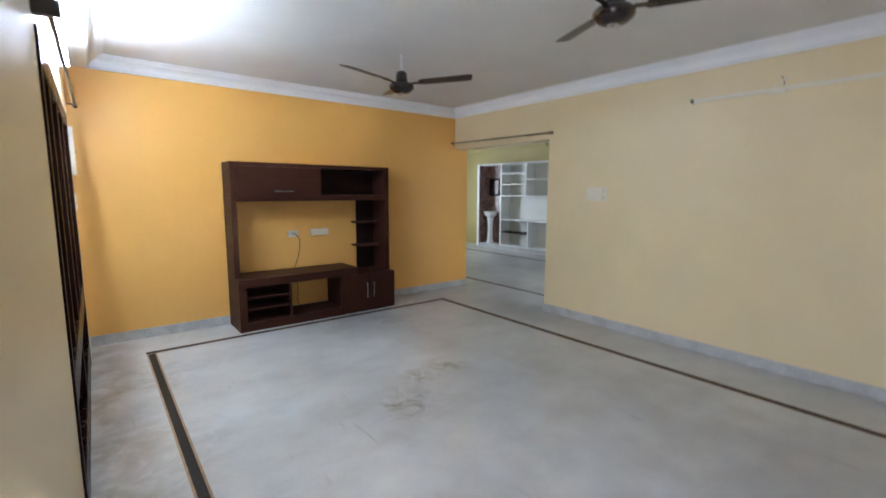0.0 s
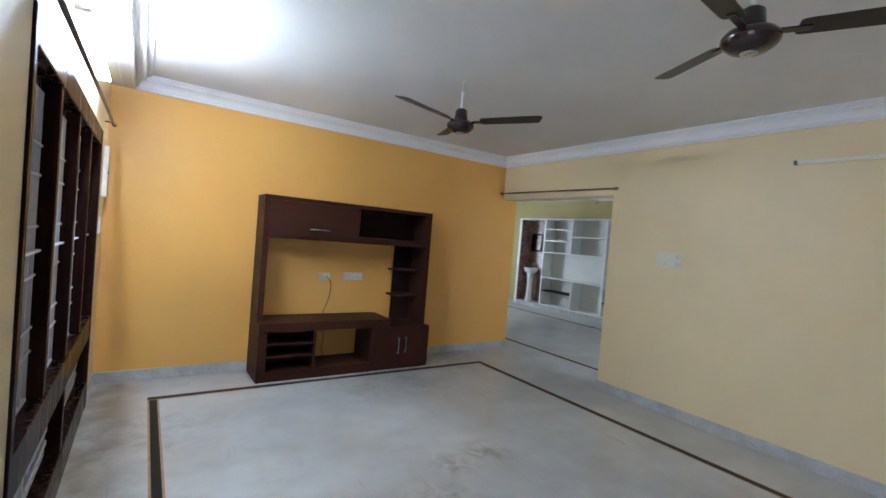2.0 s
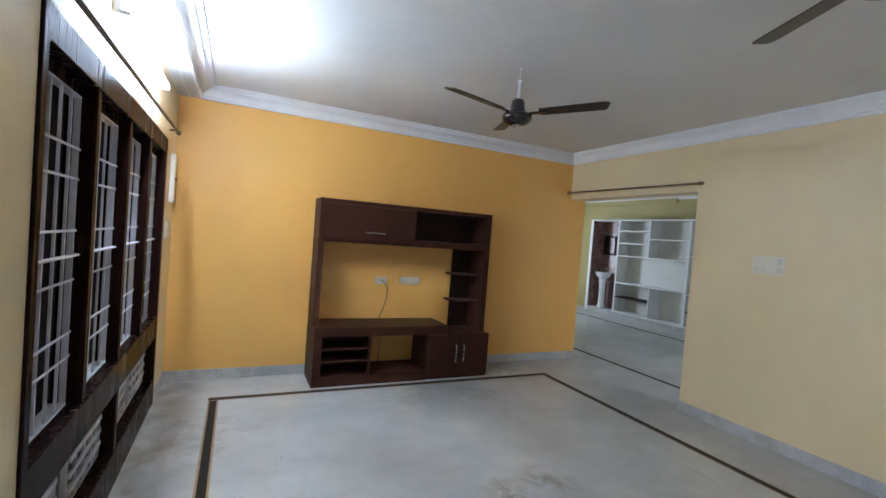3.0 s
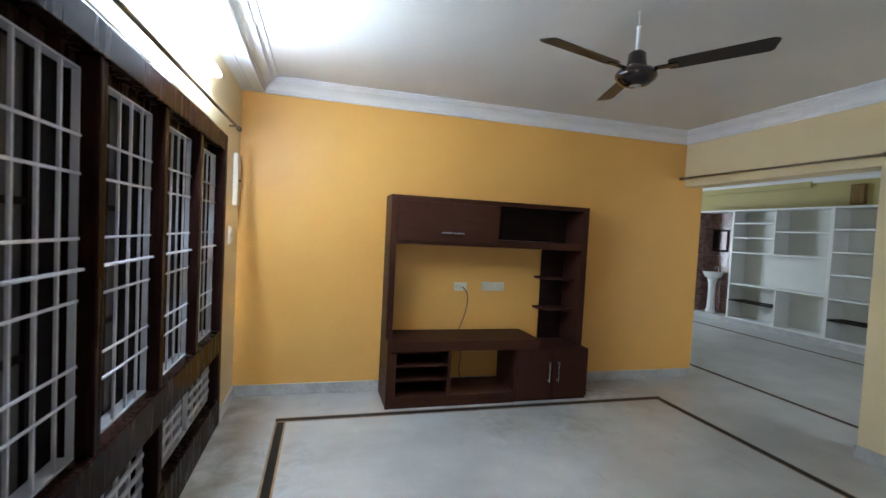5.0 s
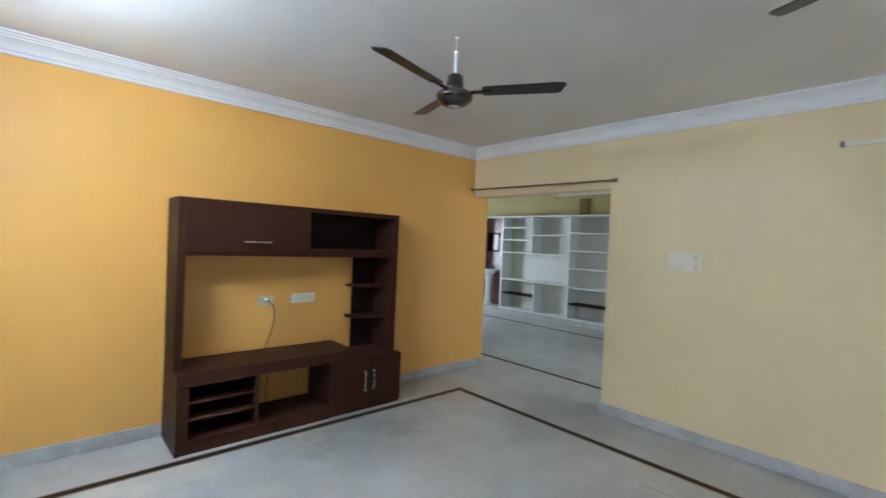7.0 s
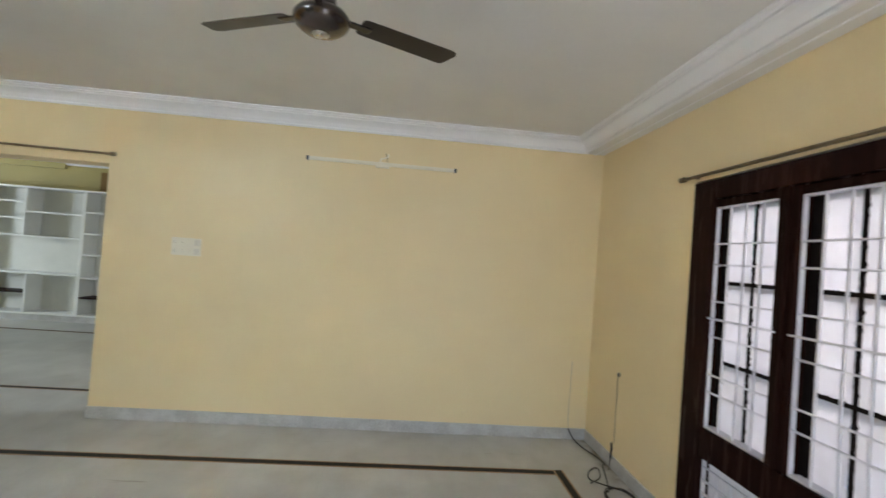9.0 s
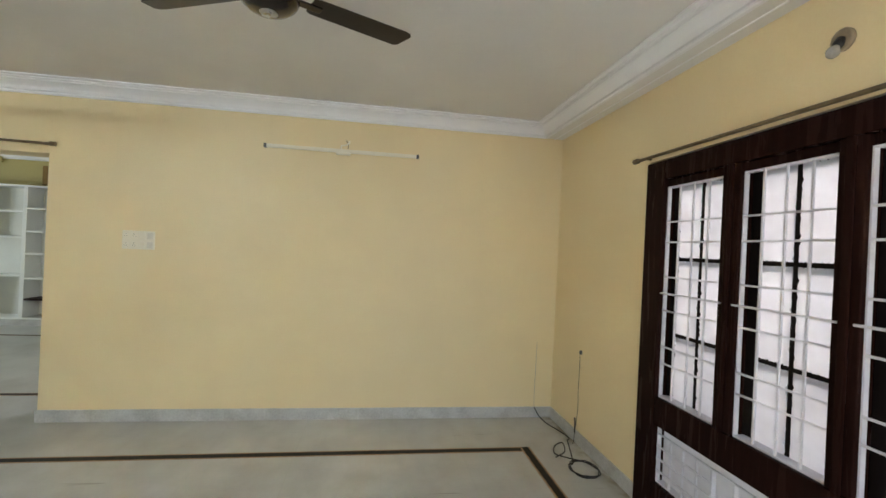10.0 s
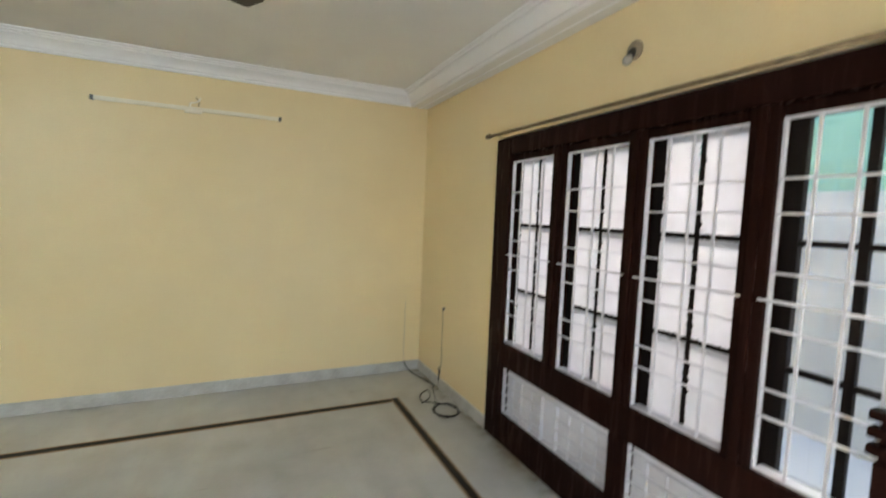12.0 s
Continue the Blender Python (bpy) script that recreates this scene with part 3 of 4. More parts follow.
# ---- television unit ----
def tv_unit():
    u = tagged(empty("television_unit", 2.80, 5.49, 0), "dark walnut-brown laminate television unit standing against the orange wall", "tv unit")
    inv = u.matrix_world.inverted()

    def p(name, b, mat=LAMINATE, parent=None, label="", bevel=0.002):
        bm = box(*b, bevel)
        bm.transform(inv)
        return part(name, bm, mat, parent or u, label)

    L, R, F, FB, B = 1.85, 3.752, 5.38, 5.26, YN - 0.014
    # upper frame
    p("side_panel", (L, L + 0.055, F, B, 0.57, 1.76))
    p("side_panel", (R - 0.06, R, F, B, 0.478, 1.76))
    p("top_panel", (L, R, F, B, 1.76, 1.802))
    p("box_floor", (L + 0.055, R - 0.06, F, B, 1.385, 1.455))
    p("box_divider", (2.80, 2.83, F + 0.004, B, 1.455, 1.76))
    # backs in LAMINATE_DARK carry the recess's shade in their colour
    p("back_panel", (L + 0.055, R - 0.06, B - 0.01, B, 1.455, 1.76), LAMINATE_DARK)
    flap = p("flap_door", (L + 0.057, 2.828, F - 0.016, F + 0.002, 1.415, 1.758), LAMINATE)
    bm = tube([(2.29, F - 0.045, 1.497), (2.49, F - 0.045, 1.497)], 0.006)
    for x in (2.30, 2.48):
        add_box(bm, x - 0.005, x + 0.005, F - 0.043, F - 0.015, 1.492, 1.502)
    bm.transform(inv)
    part("handle", bm, STEEL, flap, "brushed steel bar handle")
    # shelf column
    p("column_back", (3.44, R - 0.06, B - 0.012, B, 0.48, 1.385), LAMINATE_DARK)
    for z in (1.09, 0.79):
        outline = [(3.37, B - 0.001), (3.375, B - 0.08), (3.40, B - 0.14), (3.44, B - 0.19), (3.50, B - 0.22), (R - 0.06, B - 0.22), (R - 0.06, B - 0.001)]
        bm = bmesh.new()
        face = bm.faces.new([bm.verts.new((x, y, z)) for x, y in outline])
        out = bmesh.ops.extrude_face_region(bm, geom=[face])
        bmesh.ops.translate(bm, vec=(0, 0, 0.02), verts=[g for g in out["geom"] if isinstance(g, bmesh.types.BMVert)])
        bm.transform(inv)
        part("corner_shelf", bm, LAMINATE, u)
    # base
    p("top_board", (L, 3.238, FB, B, 0.535, 0.57))
    p("fascia", (L + 0.03, 3.236, FB + 0.004, FB + 0.022, 0.479, 0.535))
    p("base_side", (L, L + 0.03, FB, B, 0, 0.535))
    p("plinth", (L + 0.03, 3.02, FB + 0.006, FB + 0.024, 0, 0.075))
    p("bottom_board", (L + 0.03, 3.02, FB + 0.006, B, 0.075, 0.095))
    p("front_stile", (L + 0.03, L + 0.08, FB + 0.002, FB + 0.02, 0.095, 0.47))
    p("divider", (2.385, 2.41, FB + 0.004, B, 0.095, 0.47))
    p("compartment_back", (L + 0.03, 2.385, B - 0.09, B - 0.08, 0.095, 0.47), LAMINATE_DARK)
    for z in (0.222, 0.345):
        p("compartment_shelf", (L + 0.03, 2.385, FB + 0.024, B - 0.09, z, z + 0.016))
    p("cabinet", (3.02, R, FB + 0.018, B, 0, 0.478), LAMINATE)
    for x0, x1, hx in ((3.045, 3.388, 3.345), (3.392, R, 3.437)):
        door = p("cabinet_door", (x0, x1, FB, FB + 0.016, 0.03, 0.476), LAMINATE)
        bm = tube([(hx, FB - 0.028, 0.178), (hx, FB - 0.028, 0.366)], 0.0055)
        for z in (0.19, 0.354):
            add_box(bm, hx - 0.005, hx + 0.005, FB - 0.026, FB + 0.001, z - 0.005, z + 0.005)
        bm.transform(inv)
        part("handle", bm, STEEL, door, "brushed steel bar handle")
    return u


tv_unit()


# ---- switch and socket plates ----
def plate(name, at, rz, w, h, modules, label, category, rows=1):
    """Local x along the wall, local -y into the room. modules: kinds from one side to the other, a row each."""
    ob = tagged(empty(name, *at, rz), label, category)
    part("plate", box(-w / 2, w / 2, -0.011, 0, -h / 2, h / 2, 0.004), CREAM_PLASTIC, ob)
    for r in range(rows):
        kinds = modules[r]
        n = len(kinds)
        zc, hh = h / 2 - (r + 0.5) * h / rows, h / rows * 0.34
        for k, kind in enumerate(kinds):
            xc, ww = -w / 2 + (k + 0.5) * w / n, w / n * 0.36
            if kind == "s":
                rocker = box(xc - ww, xc + ww, -0.017, -0.011, zc - hh, zc + hh, 0.002)
                part("switch", rocker, CREAM_PLASTIC, ob)
            elif kind == "o":
                face = part("socket", box(xc - ww, xc + ww, -0.014, -0.011, zc - hh, zc + hh, 0.002), CREAM_PLASTIC, ob)
                for dx, dz in ((0, 0.4), (-0.4, -0.3), (0.4, -0.3)):
                    bm = lathe([(0.0021, -0.0155), (0.0021, -0.0140)], 10)
                    bm.transform(pose(xc + dx * ww, 0, zc + dz * hh, 0, 0, 0) @ Matrix.Rotation(radians(-90), 4, "X") @ Matrix.Translation((0, 0, 0)))
                    part("pin_hole", bm, BLACK, face, "black pin hole")
            else:
                part("regulator", box(xc - ww, xc + ww, -0.019, -0.011, zc - hh, zc + hh, 0.003), REGULATOR, ob, "pale grey regulator")
    return ob


plate("switchboard", (XE, 3.236, 1.482), -90, 0.243, 0.15, ["oosr", "oosr"], "white switchboard with sockets and switches on the cream wall", "switchboard", 2)
plate("socket_plate", (2.60, YN, 0.985), 0, 0.128, 0.08, ["os"], "small white socket plate behind the television unit", "socket")
plate("socket_plate", (2.936, YN, 0.992), 0, 0.236, 0.086, ["ossos"], "wide white socket plate behind the television unit", "socket")
plate("switch_plate", (XW, 5.39, 1.395), 90, 0.115, 0.145, ["ss", "ss"], "white switch plate beside the dark window", "switch", 2)

cable = tagged(finish("television_cable", tube(smooth_line([(2.60, YN - 0.012, 0.99), (2.62, YN - 0.06, 0.975), (2.665, YN - 0.05, 0.90), (2.655, YN - 0.04, 0.75),
                                                            (2.60, YN - 0.05, 0.60), (2.585, YN - 0.055, 0.578)]), 0.004, 8), BLACK, smooth=True),
               "thin black cable hanging from the socket to the board", "cable")
part("plug", shift(lathe([(0.0, 0.0), (0.016, 0.0), (0.014, 0.022), (0.006, 0.03), (0.0, 0.03)], 14), 2.60, YN - 0.014, 0.99, 0, 90), CREAM_PLASTIC, cable, "white plug")
tagged(finish("television_cable", tube(smooth_line([(2.60, YN - 0.03, 0.53), (2.62, YN - 0.028, 0.42), (2.63, YN - 0.03, 0.30), (2.615, YN - 0.04, 0.18), (2.63, YN - 0.07, 0.1)]), 0.004, 8), BLACK, smooth=True),
       "thin black cable hanging below the board", "cable")

# ---- meter box beside the west window ----
db = tagged(empty("fuse_box", XW, 5.565, 1.835), "cream painted fuse box with a white door edge on the wall", "fuse box")
part("cover", box(0, 0.022, -0.085, 0.10, -0.205, 0.205, 0.003), CREAM, db)
part("door_edge", box(0, 0.034, -0.097, -0.085, -0.207, 0.207, 0.002), CREAM_PLASTIC, db, "white door edge")
part("knob", shift(lathe([(0.0, 0.016), (0.008, 0.014), (0.008, 0.0), (0.0, 0.0)], 12), 0.022, 0.04, 0.0, 0, 0, 90), BLACK, db, "black knob")


# ---- ceiling fans ----
def ceiling_fan(x, y, z, turn, label):
    f = tagged(empty("ceiling_fan", x, y, z, turn), label, "ceiling fan", group="living room ceiling fans")
    part("hook", lathe([(0.0, -0.001), (0.012, -0.001), (0.012, -0.004), (0.004, -0.008), (0.004, -0.088), (0.0, -0.088)], 16), WHITE, f, "thin white ceiling hook", True)
    part("rod", lathe([(0.0, -0.078), (0.012, -0.078), (0.012, -0.092), (0.0105, -0.094), (0.0105, -0.235), (0.0, -0.235)], 16), PLASTER, f, "white painted rod", True)
    part("motor_cup", lathe([(0.0, -0.207), (0.03, -0.209), (0.045, -0.222), (0.05, -0.277), (0.058, -0.304), (0.0, -0.304)], 32), FAN, f, "", True)
    part("motor", lathe([(0.0, -0.300), (0.062, -0.300), (0.092, -0.310), (0.105, -0.328), (0.106, -0.342), (0.096, -0.360), (0.07, -0.380), (0.04, -0.390), (0.0, -0.392)], 40), FAN, f, "", True)
    part("cap_badge", lathe([(0.0, -0.391), (0.033, -0.391), (0.03, -0.396), (0.0, -0.397)], 24), STEEL, f, "round steel badge", True)
    for k in range(3):
        bm = bmesh.new()
        # a blade: narrow root, straight flanks, slanted rounded tip
        outline = [(0.155, -0.050), (0.172, -0.060), (0.575, -0.071), (0.603, -0.064), (0.615, -0.045), (0.593, 0.045), (0.577, 0.057), (0.172, 0.052), (0.155, 0.042)]
        face = bm.faces.new([bm.verts.new((px, py * 0.84, 0)) for px, py in outline])
        out = bmesh.ops.extrude_face_region(bm, geom=[face])
        bmesh.ops.translate(bm, vec=(0, 0, 0.004), verts=[g for g in out["geom"] if isinstance(g, bmesh.types.BMVert)])
        bm.transform(pose(0, 0, -0.312, 0, 0, 120 * k) @ pose(0, 0, 0, -11, -2.6, 0))
        blade = part("blade", bm, BLADE, f)
        bm = bmesh.new()
        add_box(bm, 0.09, 0.20, -0.017, 0.017, -0.008, 0.0, 0.003)
        bm.transform(pose(0, 0, -0.309, 0, 0, 120 * k) @ pose(0, 0, 0, -8, -2, 0))
        part("blade_arm", bm, FAN, blade)
    return f


ceiling_fan(2.87, 3.70, CEIL, 71, "dark brown three-bladed ceiling fan on a white rod")
ceiling_fan(2.892, 1.745, CEIL + 0.025, 63, "dark brown three-bladed ceiling fan near the window wall")


# ---- tube lights ----
def tube_light(name, at, rz, mat, label, lit):
    ob = tagged(empty(name, *at, rz), label, "tube light")
    if lit:
        part("batten", box(-0.61, 0.61, -0.034, 0, -0.012, 0.04, 0.004), PLASTER, ob)
        for s in (-1, 1):
            part("tube_holder", box(s * 0.605 - 0.012, s * 0.605 + 0.012, -0.068, -0.004, -0.032, -0.0125, 0.003), PLASTER, ob)
        part("tube", shift(lathe([(0.0, -0.592), (0.013, -0.592), (0.013, 0.592), (0.0, 0.592)], 16), 0, -0.052, -0.008, 0, 0, 90), mat, ob, "glowing white tube", True)
    else:
        part("batten", box(-0.655, 0.655, -0.024, 0, -0.014, 0.016, 0.003), CREAM_PLASTIC, ob)
        for s in (-1, 1):
            part("tube_holder", box(s * 0.646 - 0.011, s * 0.646 + 0.011, -0.040, 0, -0.018, 0.016, 0.004), DARK_PLASTIC, ob, "dark grey tube holder")
        part("choke_box", box(-0.06, 0.06, -0.034, -0.001, -0.032, -0.012, 0.003), CREAM_PLASTIC, ob)
    return ob


tube_light("lit_tube_light", (XW, 4.05, 2.40), 90, TUBE_LIGHT, "lit white fluorescent tube light over the dark window", True)
tube_light("bare_tube_light", (XE, 1.638, 2.333), -90, None, "dusty white tube light batten without a tube", False)
bm = tube(smooth_line([(XE - 0.01, 1.66, 2.345), (XE - 0.022, 1.655, 2.375), (XE - 0.016, 1.625, 2.385), (XE - 0.024, 1.595, 2.40), (XE - 0.006, 1.59, 2.425)]), 0.007, 8)
tagged(finish("loose_wire", bm, CREAM_PLASTIC, smooth=True), "short loose cream wire over the bare batten", "wire")
bm = tube(smooth_line([(XE - 0.006, 1.60, 2.36), (XE - 0.018, 1.598, 2.395), (XE - 0.02, 1.612, 2.42), (XE - 0.004, 1.618, 2.43)]), 0.004, 8)
tagged(finish("loose_wire", bm, BEIGE, smooth=True), "short loose brown wire over the bare batten", "wire")


# ---- curtain rods ----
def curtain_rod(a, b, wall_way, label):
    """A rod from a to b with end knobs and brackets that reach back to the wall by wall_way."""
    a, b = Vector(a), Vector(b)
    ob = tagged(empty("curtain_rod", *a), label, "curtain rod")
    inv = Matrix.Translation(-a)

    def p(name, bm, mat=BRASS, lab=""):
        bm.transform(inv)
        part(name, bm, mat, ob, lab, True)

    p("rod", tube([a, b], 0.0098, 14))
    along = (b - a).normalized()
    for c, s in ((a, -1), (b, 1)):
        p("end_knob", tube([c, c + along * s * 0.006, c + along * s * 0.02, c + along * s * 0.034, c + along * s * 0.04], 0.017, 14))
    for t in (0.03, 0.97):
        c = a.lerp(b, t)
        p("bracket", tube([c, c + Vector(wall_way)], 0.007, 10))
    return ob


curtain_rod((XE - 0.055, 3.88, 2.207), (XE - 0.055, 5.685, 2.225), (0.055, 0, 0), "thin dull brass curtain rod over the doorway")
curtain_rod((3.845, YS + 0.04, 2.153), (1.24, YS + 0.04, 2.127), (0, -0.04, 0), "dull brass curtain rod over the papered window")
west_rod = curtain_rod((XW + 0.052, 2.64, 2.155), (XW + 0.069, 5.24, 2.188), (-0.05, 0, 0), "dull brass curtain rod over the dark window")
part("end_bracket", box(-0.05, 0.032, -0.045, -0.012, -0.03, 0.026, 0.005), DARK_PLASTIC, west_rod, "dark grey end bracket")

# ---- bulb holder over the south window ----
bh = tagged(empty("bulb_holder", 2.613, YS, 2.375), "round wall bulb holder with an unlit bulb above the window", "bulb holder")
part("base", shift(lathe([(0.0, 0.0), (0.043, 0.0), (0.043, 0.011), (0.036, 0.016), (0.0, 0.016)], 28), rx=-90), BEIGE, bh, "beige round base", True)
part("holder", shift(lathe([(0.0, 0.0), (0.017, 0.0), (0.018, 0.024), (0.014, 0.038), (0.0, 0.038)], 20), 0, 0.012, 0, 0, -145), BLACK, bh, "black holder", True)
part("bulb", shift(lathe([(0.0, 0.03), (0.011, 0.032), (0.014, 0.042), (0.021, 0.056), (0.022, 0.066), (0.016, 0.08), (0.0, 0.085)], 24), 0, 0.012, 0, 0, -145), BULB, bh, "small frosted bulb", True)

# ---- wires in the corner ----
plug = tagged(empty("wall_socket", 4.585, YS, 0.738), "small round wall outlet with a thin wire", "socket")
part("outlet", shift(lathe([(0.0, 0.0), (0.017, 0.0), (0.014, 0.012), (0.0, 0.014)], 16), rx=-90), DARK_PLASTIC, plug, "", True)
tagged(finish("wall_wire", tube(smooth_line([(4.585, YS + 0.012, 0.735), (4.583, YS + 0.009, 0.6), (4.588, YS + 0.01, 0.45), (4.575, YS + 0.012, 0.3), (4.585, YS + 0.018, 0.16), (4.58, YS + 0.03, 0.08),
                                             (4.59, YS + 0.028, 0.02), (4.56, YS + 0.05, 0.005)]), 0.0018, 8), BLACK, smooth=True), "thin black wire down the cream wall to the floor", "wire")
tagged(finish("wire_splice", tube(smooth_line([(4.605, YS + 0.02, 0.20), (4.59, YS + 0.024, 0.14), (4.60, YS + 0.02, 0.08)]), 0.006, 8), BLACK, smooth=True), "taped black wire splice on the wall", "wire")
tagged(finish("wall_wire", tube(smooth_line([(XE - 0.004, YS + 0.165, 0.70), (XE - 0.004, YS + 0.168, 0.4), (XE - 0.004, YS + 0.17, 0.2), (XE - 0.014, YS + 0.17, 0.105)]), 0.0018, 6), GREY_PLASTIC, smooth=True),
       "thin grey wire up the corner of the wall", "wire")
coil = [(XE - 0.016, YS + 0.17, 0.10), (5.09, -0.235, 0.03), (5.0, -0.265, 0.006), (4.92, -0.28, 0.006), (4.80, -0.315, 0.007), (4.66, -0.335, 0.008), (4.62, -0.30, 0.008), (4.52, -0.27, 0.008)]
for k in range(40):
    a = radians(20 + k * 27)
    r = 0.098 + 0.007 * math.sin(k * 1.7)
    coil.append((4.145 + r * 1.2 * math.cos(a), -0.215 + r * math.sin(a), 0.006 + 0.0045 * (k / 13.3)))
coil += [(4.33, -0.15, 0.012), (4.40, -0.10, 0.008), (4.52, -0.15, 0.01), (4.58, -0.24, 0.008), (4.42, -0.19, 0.012), (4.34, -0.085, 0.008)]
tagged(finish("coiled_cable", tube(smooth_line(coil, 4), 0.0045, 8), BLACK, smooth=True), "coiled black cable lying on the floor in the corner", "cable")


# ---- the hall beyond the doorway ----
wall("wall_hall_east", GREEN, [(HALL_X, HALL_X + 0.2, HALL_Y0, HALL_Y1, 0, TOP)], "pale green painted hall wall behind the open shelves")
wall("wall_hall_west", GREEN, [(XE + THICK, XE + THICK + 0.02, HALL_Y0, OPEN_Y, 0, TOP), (5.40, 5.60, YN + THICK, HALL_Y1, 0, TOP)], "pale green painted hall wall beside the doorway")
HWX0, HWX1 = 6.3, 7.1
HSX0, HSX1 = 5.9, 7.1
wall("wall_hall_south", GREEN, [(XE + THICK, HSX0, HALL_Y0 - 0.2, HALL_Y0, 0, TOP), (HSX1, 10.6, HALL_Y0 - 0.2, HALL_Y0, 0, TOP), (HSX0, HSX1, HALL_Y0 - 0.2, HALL_Y0, 0, 0.85),
                                (HSX0, HSX1, HALL_Y0 - 0.2, HALL_Y0, 2.1, TOP)], "pale green painted hall wall with a window opening")
wall("wall_hall_north", GREEN, [(5.40, HWX0, HALL_Y1, HALL_Y1 + 0.2, 0, TOP), (HWX1, 10.6, HALL_Y1, HALL_Y1 + 0.2, 0, TOP), (HWX0, HWX1, HALL_Y1, HALL_Y1 + 0.2, 0, 0.8),
                                (HWX0, HWX1, HALL_Y1, HALL_Y1 + 0.2, 2.2, TOP)], "pale green painted hall wall with a window opening")
structure("ceiling_hall", box(XE + THICK, 10.6, HALL_Y0 - 0.2, HALL_Y1 + 0.2, CEIL + 0.06, TOP + 0.16, 0), WHITE, "plain white painted hall ceiling", "ceiling")
cornice("cornice_hall", 5.60, HALL_X, HALL_Y0, HALL_Y1, CEIL + 0.06, 2.67, "white moulded plaster cornice round the hall ceiling")
lamp = new("hall_window_daylight", bpy.data.lights.new("hall_window_daylight", "AREA"))
lamp.data.shape, lamp.data.size, lamp.data.size_y, lamp.data.energy, lamp.data.color = "RECTANGLE", 0.7, 1.4, 11, (0.86, 0.96, 1.0)
lamp.matrix_world = look((6.7, HALL_Y1 + 0.1, 1.5), (9.3, 7.3, 1.35))

south_light = new("hall_south_daylight", bpy.data.lights.new("hall_south_daylight", "AREA"))
south_light.data.shape, south_light.data.size, south_light.data.size_y, south_light.data.energy, south_light.data.color = "RECTANGLE", 1.2, 1.25, 3.2, (0.95, 0.98, 1.0)
south_light.matrix_world = look(((HSX0 + HSX1) / 2, HALL_Y0 - 0.1, 1.48), (5.4, 5.0, 0.7))

door_light = new("doorway_daylight", bpy.data.lights.new("doorway_daylight", "AREA"))
door_light.data.shape, door_light.data.size, door_light.data.size_y, door_light.data.energy, door_light.data.color = "RECTANGLE", 1.1, 2.0, 2.0, (1.0, 0.98, 0.93)
door_light.matrix_world = look((XW - THICK + 0.05, (DOOR0 + DOOR1) / 2, 1.05), (3, 0.75, -0.1))

structure("trim_hall_beam", box(HALL_X - 0.05, HALL_X - 0.001, 7.42, HALL_Y1 - 0.01, 2.60, 2.70, 0.004), GREEN, "shallow pale green painted beam under the hall cornice", "beam")

# wash niche at the end of the shelves
NICHE_X, NICHE_Y = HALL_X - 0.012, 9.40
niche = structure("niche_wall", box(NICHE_X, HALL_X - 0.001, 8.63, NICHE_Y + 0.01, 0.10, 2.20, 0), GROUT, "brown glazed tile lining of the wash niche", "wall")
lining = structure("niche_side_wall", box(HALL_X - 0.355, NICHE_X - 0.008, NICHE_Y, NICHE_Y + 0.012, 0.10, 2.20, 0), GROUT, "brown glazed tile side of the wash niche", "wall")
tile_mesh, side_mesh = None, None
for r in range(7):
    z = 0.103 + r * 0.30
    for c in range(5):
        if tile_mesh is None:
            t = part("tile", box(-0.006, 0, 0, 0.150, 0, 0.2955, 0.002), TILE, niche)
            tile_mesh = t.data
        else:
            t = new("tile", tile_mesh)
            t.parent = niche
        t.location = (NICHE_X, 8.632 + c * 0.1545, z)
    for c in range(2):
        if side_mesh is None:
            t = part("tile", box(0, 0.160, -0.006, 0, 0, 0.2955, 0.002), TILE, lining)
            side_mesh = t.data
        else:
            t = new("tile", side_mesh)
            t.parent = lining
        t.location = (HALL_X - 0.35 + c * 0.1645, NICHE_Y, z)
structure("niche_post", box(HALL_X - 0.365, HALL_X - 0.002, NICHE_Y + 0.013, NICHE_Y + 0.085, 0, 2.225, 0.004), SHELF, "white painted end board of the wash niche", "post")

frame_ob = tagged(empty("wall_mirror", NICHE_X - 0.007, 9.15, 1.62), "small mirror in a dark frame on the brown tiles", "mirror")
part("glass", box(-0.010, -0.004, -0.15, 0.15, -0.19, 0.19, 0), MIRROR, frame_ob, "dim old mirror glass")
for b in ((-0.02, 0, -0.185, -0.15, -0.235, 0.235), (-0.02, 0, 0.15, 0.185, -0.235, 0.235), (-0.02, 0, -0.15, 0.15, -0.235, -0.19), (-0.02, 0, -0.15, 0.15, 0.19, 0.235)):
    part("frame_bar", box(*b, 0.003), SHUTTER, frame_ob)

basin = tagged(empty("wash_basin", 9.27, 9.13, 0.10), "white porcelain pedestal wash basin against the tiles", "wash basin")
bm = lathe([(0.0, 0.70), (0.09, 0.70), (0.18, 0.76), (0.215, 0.845), (0.225, 0.855), (0.21, 0.858), (0.195, 0.845), (0.15, 0.77), (0.07, 0.735), (0.0, 0.73)], 32)
bm.transform(Matrix.Diagonal((0.75, 1.0, 1.0, 1.0)))
part("bowl", bm, PORCELAIN, basin, "", True)
part("pedestal", lathe([(0.0, 0.0), (0.10, 0.0), (0.105, 0.03), (0.08, 0.09), (0.068, 0.36), (0.078, 0.62), (0.10, 0.71), (0.0, 0.715)], 24), PORCELAIN, basin, "", True)
part("tap", tube(smooth_line([(0.135, 0, 0.84), (0.135, 0, 0.94), (0.095, 0, 0.965), (0.045, 0, 0.93)]), 0.011, 10), STEEL, basin, "chrome tap", True)


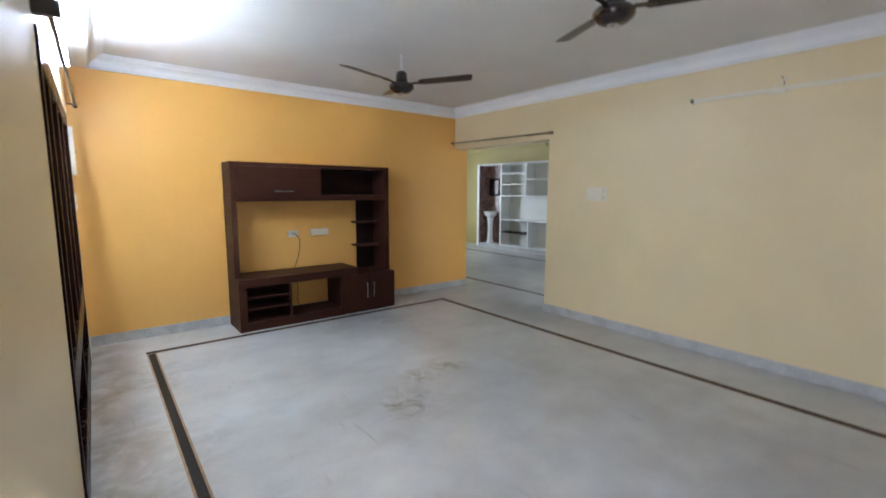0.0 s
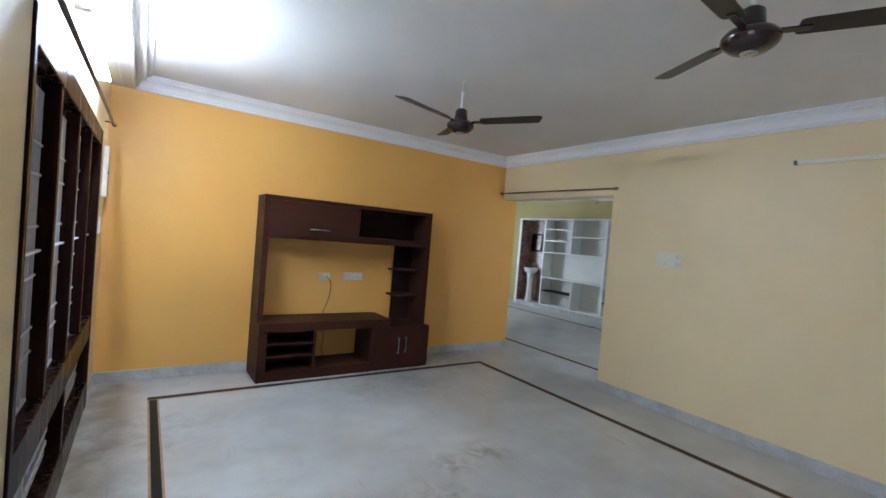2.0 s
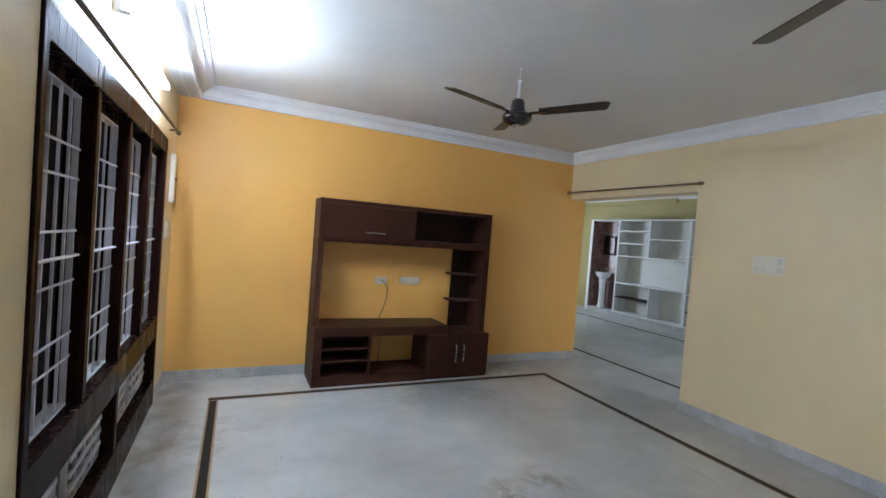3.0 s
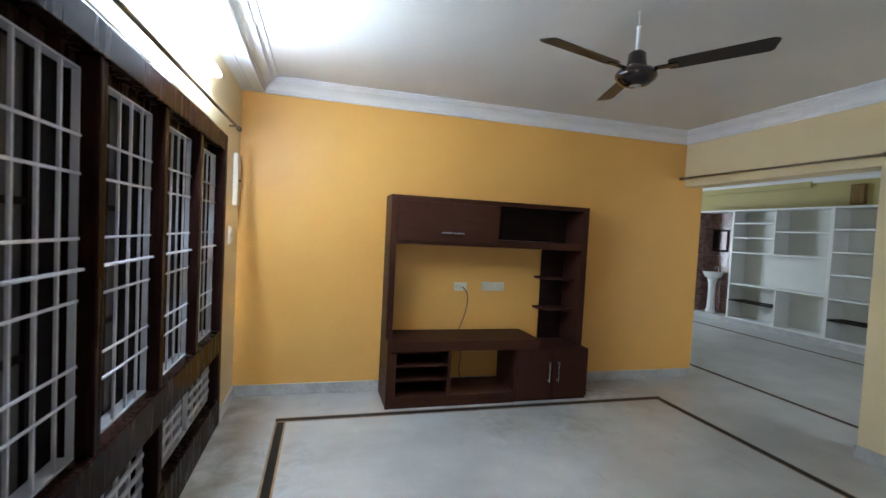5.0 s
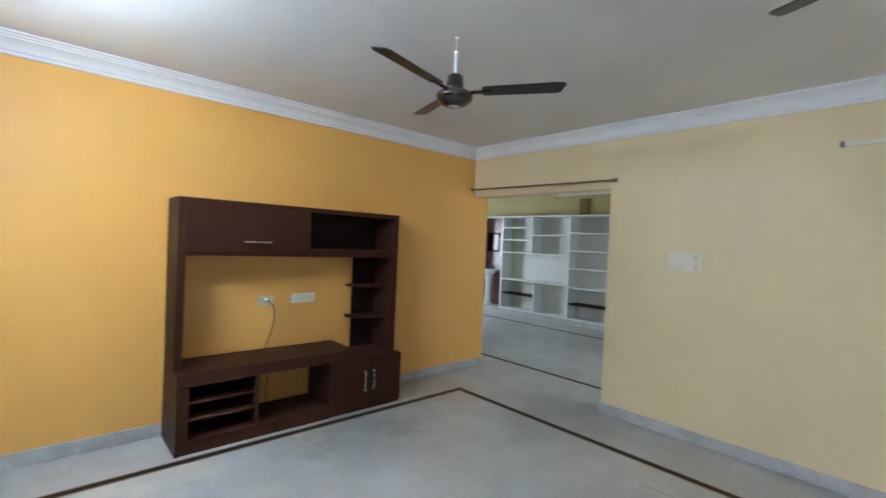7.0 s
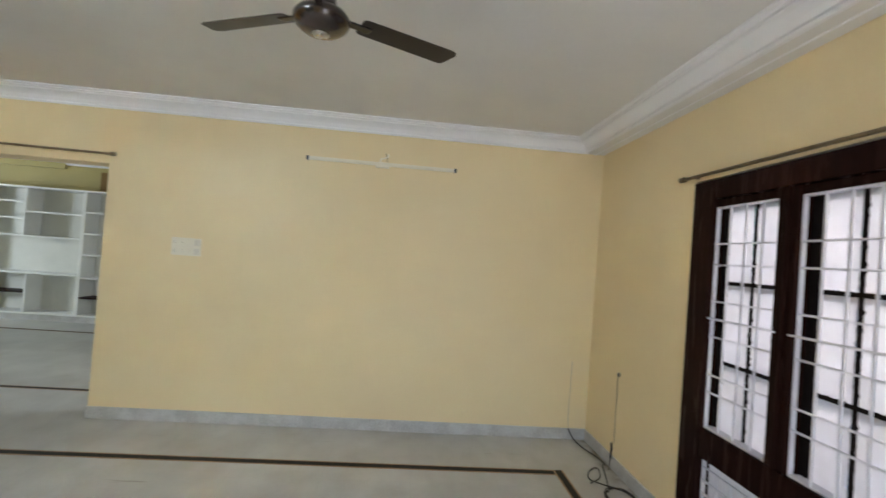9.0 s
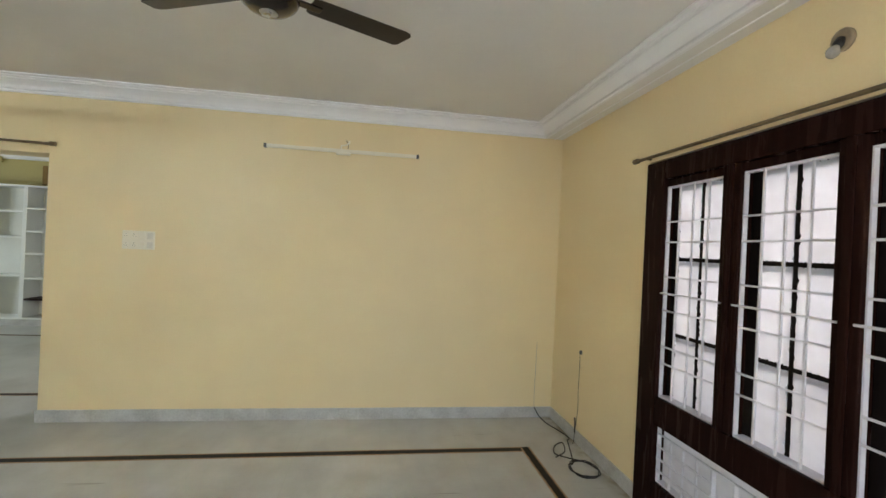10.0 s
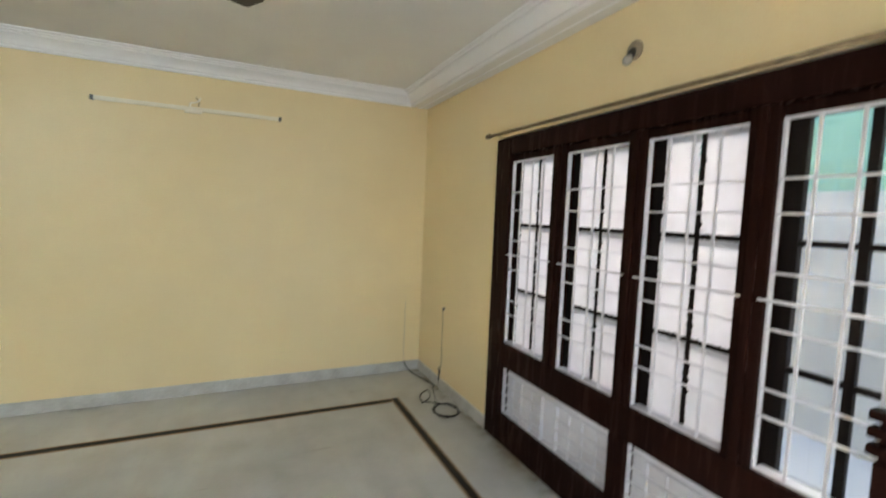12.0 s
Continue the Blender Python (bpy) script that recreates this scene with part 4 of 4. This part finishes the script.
# open shelves along the hall wall
def hall_shelves():
    X0, X1 = 9.10, HALL_X - 0.004
    T = 0.028
    sh = tagged(empty("open_shelf_unit", X0, 8.61, 0), "long white painted open shelf unit along the hall wall", "shelf unit")
    inv = sh.matrix_world.inverted()

    def p(name, b, mat=SHELF, label=""):
        bm = box(*b, 0.003)
        bm.transform(inv)
        part(name, bm, mat, sh, label)

    top, low, end = 2.225, 0.10, 4.95
    p("plinth", (X0 + 0.02, X1, end, 9.412, 0, low), SKIRT, "grey marble plinth")
    p("top_board", (X0 - 0.02, X1, end, 9.412, top - T, top))
    p("bottom_board", (X0, X1, end, 8.61, low, low + T))
    p("back_board", (X1 - 0.008, X1, end, 8.61, low + T, top - T), SHELF_BACK, "off-white back board")
    for y0, y1, z0, z1 in ((8.57, 8.61, low + T, top - T), (6.80, 6.86, low + T, top - T), (end, end + 0.04, low + T, top - T),
                           (7.74, 7.77, 1.41, top - T), (7.64, 7.67, low + T, 0.765), (5.95, 5.98, 1.41, top - T), (5.86, 5.90, low + T, 0.75)):
        p("upright", (X0 + 0.002, X1 - 0.008, y0, y1, z0, z1))
    p("shelf", (X0, X1 - 0.008, 6.86, 8.57, 1.382, 1.41))
    p("shelf", (X0, X1 - 0.008, 6.86, 8.57, 0.765, 0.793))
    for z in (1.95, 1.67):
        p("shelf", (X0 + 0.01, X1 - 0.008, 7.77, 8.57, z, z + T))
    p("shelf", (X0 + 0.01, X1 - 0.008, 6.86, 7.74, 1.79, 1.79 + T))
    p("shelf", (X0 + 0.01, X1 - 0.008, 7.67, 8.57, 0.44, 0.44 + T), LAMINATE_DARK, "dark brown shelf")
    for z in (1.845, 1.48, 1.125, 0.735):
        p("shelf", (X0 + 0.01, X1 - 0.008, end + 0.04, 6.80, z, z + T))
    p("shelf", (X0 + 0.01, X1 - 0.008, 5.90, 6.80, 0.40, 0.40 + T), LAMINATE_DARK, "dark brown shelf")
    return sh


hall_shelves()
hb = tagged(empty("wooden_box", HALL_X, 6.71, 2.43), "small brown wooden box on the green wall above the shelves", "wooden box")
part("body", box(-0.045, 0, -0.105, 0.105, -0.16, 0.16, 0.004), BOX_WOOD, hb)
part("lid", box(-0.058, -0.045, -0.095, 0.095, -0.15, 0.15, 0.004), BOX_WOOD, hb, "lighter brown lid")

# ---- outside the windows ----
bm = box(-300, 300, -300, 300, -0.4, -0.3, 0)
structure("ground", bm, GROUND, "grey cement ground outside the house", "ground")
nb = tagged(empty("neighbour_house", 1.5, -3.4, -0.3), "white rendered neighbouring house with a mint green upper storey", "house")
part("lower_wall", box(-8, 8, -4, 0, 0, 2.22, 0.01), OUT_WHITE, nb)
part("upper_wall", box(-8, 8, -4, -0.05, 2.22, 4.2, 0.01), OUT_MINT, nb, "mint green upper wall")
part("roof", box(-8.1, 8.1, -4.1, 0.05, 4.2, 4.32, 0.01), OUT_GREY, nb, "flat grey roof")
# unseen walls and slab, added to keep daylight off the back of window_2
wall("light_block_wall", OUT_GREY, [(-1.0, -0.85, 1.6, 7.5, -0.3, 2.9), (-0.85, XW - THICK, 1.6, 1.75, -0.3, 2.9), (-0.85, XW - THICK, 7.35, 7.5, -0.3, 2.9)], "unseen dark grey wall added outside to keep light out")
structure("light_block_roof", box(-1.0, XW - THICK, 1.6, 7.5, 2.9, 3.0, 0), OUT_GREY, "unseen grey slab added to keep light out", "roof")

# carved post beside the papered window
post = tagged(empty("wooden_post", 1.585, YS + 0.03, 0), "dark carved wooden post standing before the window", "post")
part("shaft", box(-0.028, 0.028, -0.012, 0.028, 0, 0.935, 0.004), TEAK, post)
for z in (0.935, 0.985, 1.035):
    part("neck", box(-0.02, 0.02, -0.008, 0.022, z, z + 0.02, 0.003), TEAK, post)
    part("moulding", box(-0.045, 0.045, -0.012, 0.042, z + 0.02, z + 0.05, 0.008), TEAK, post)
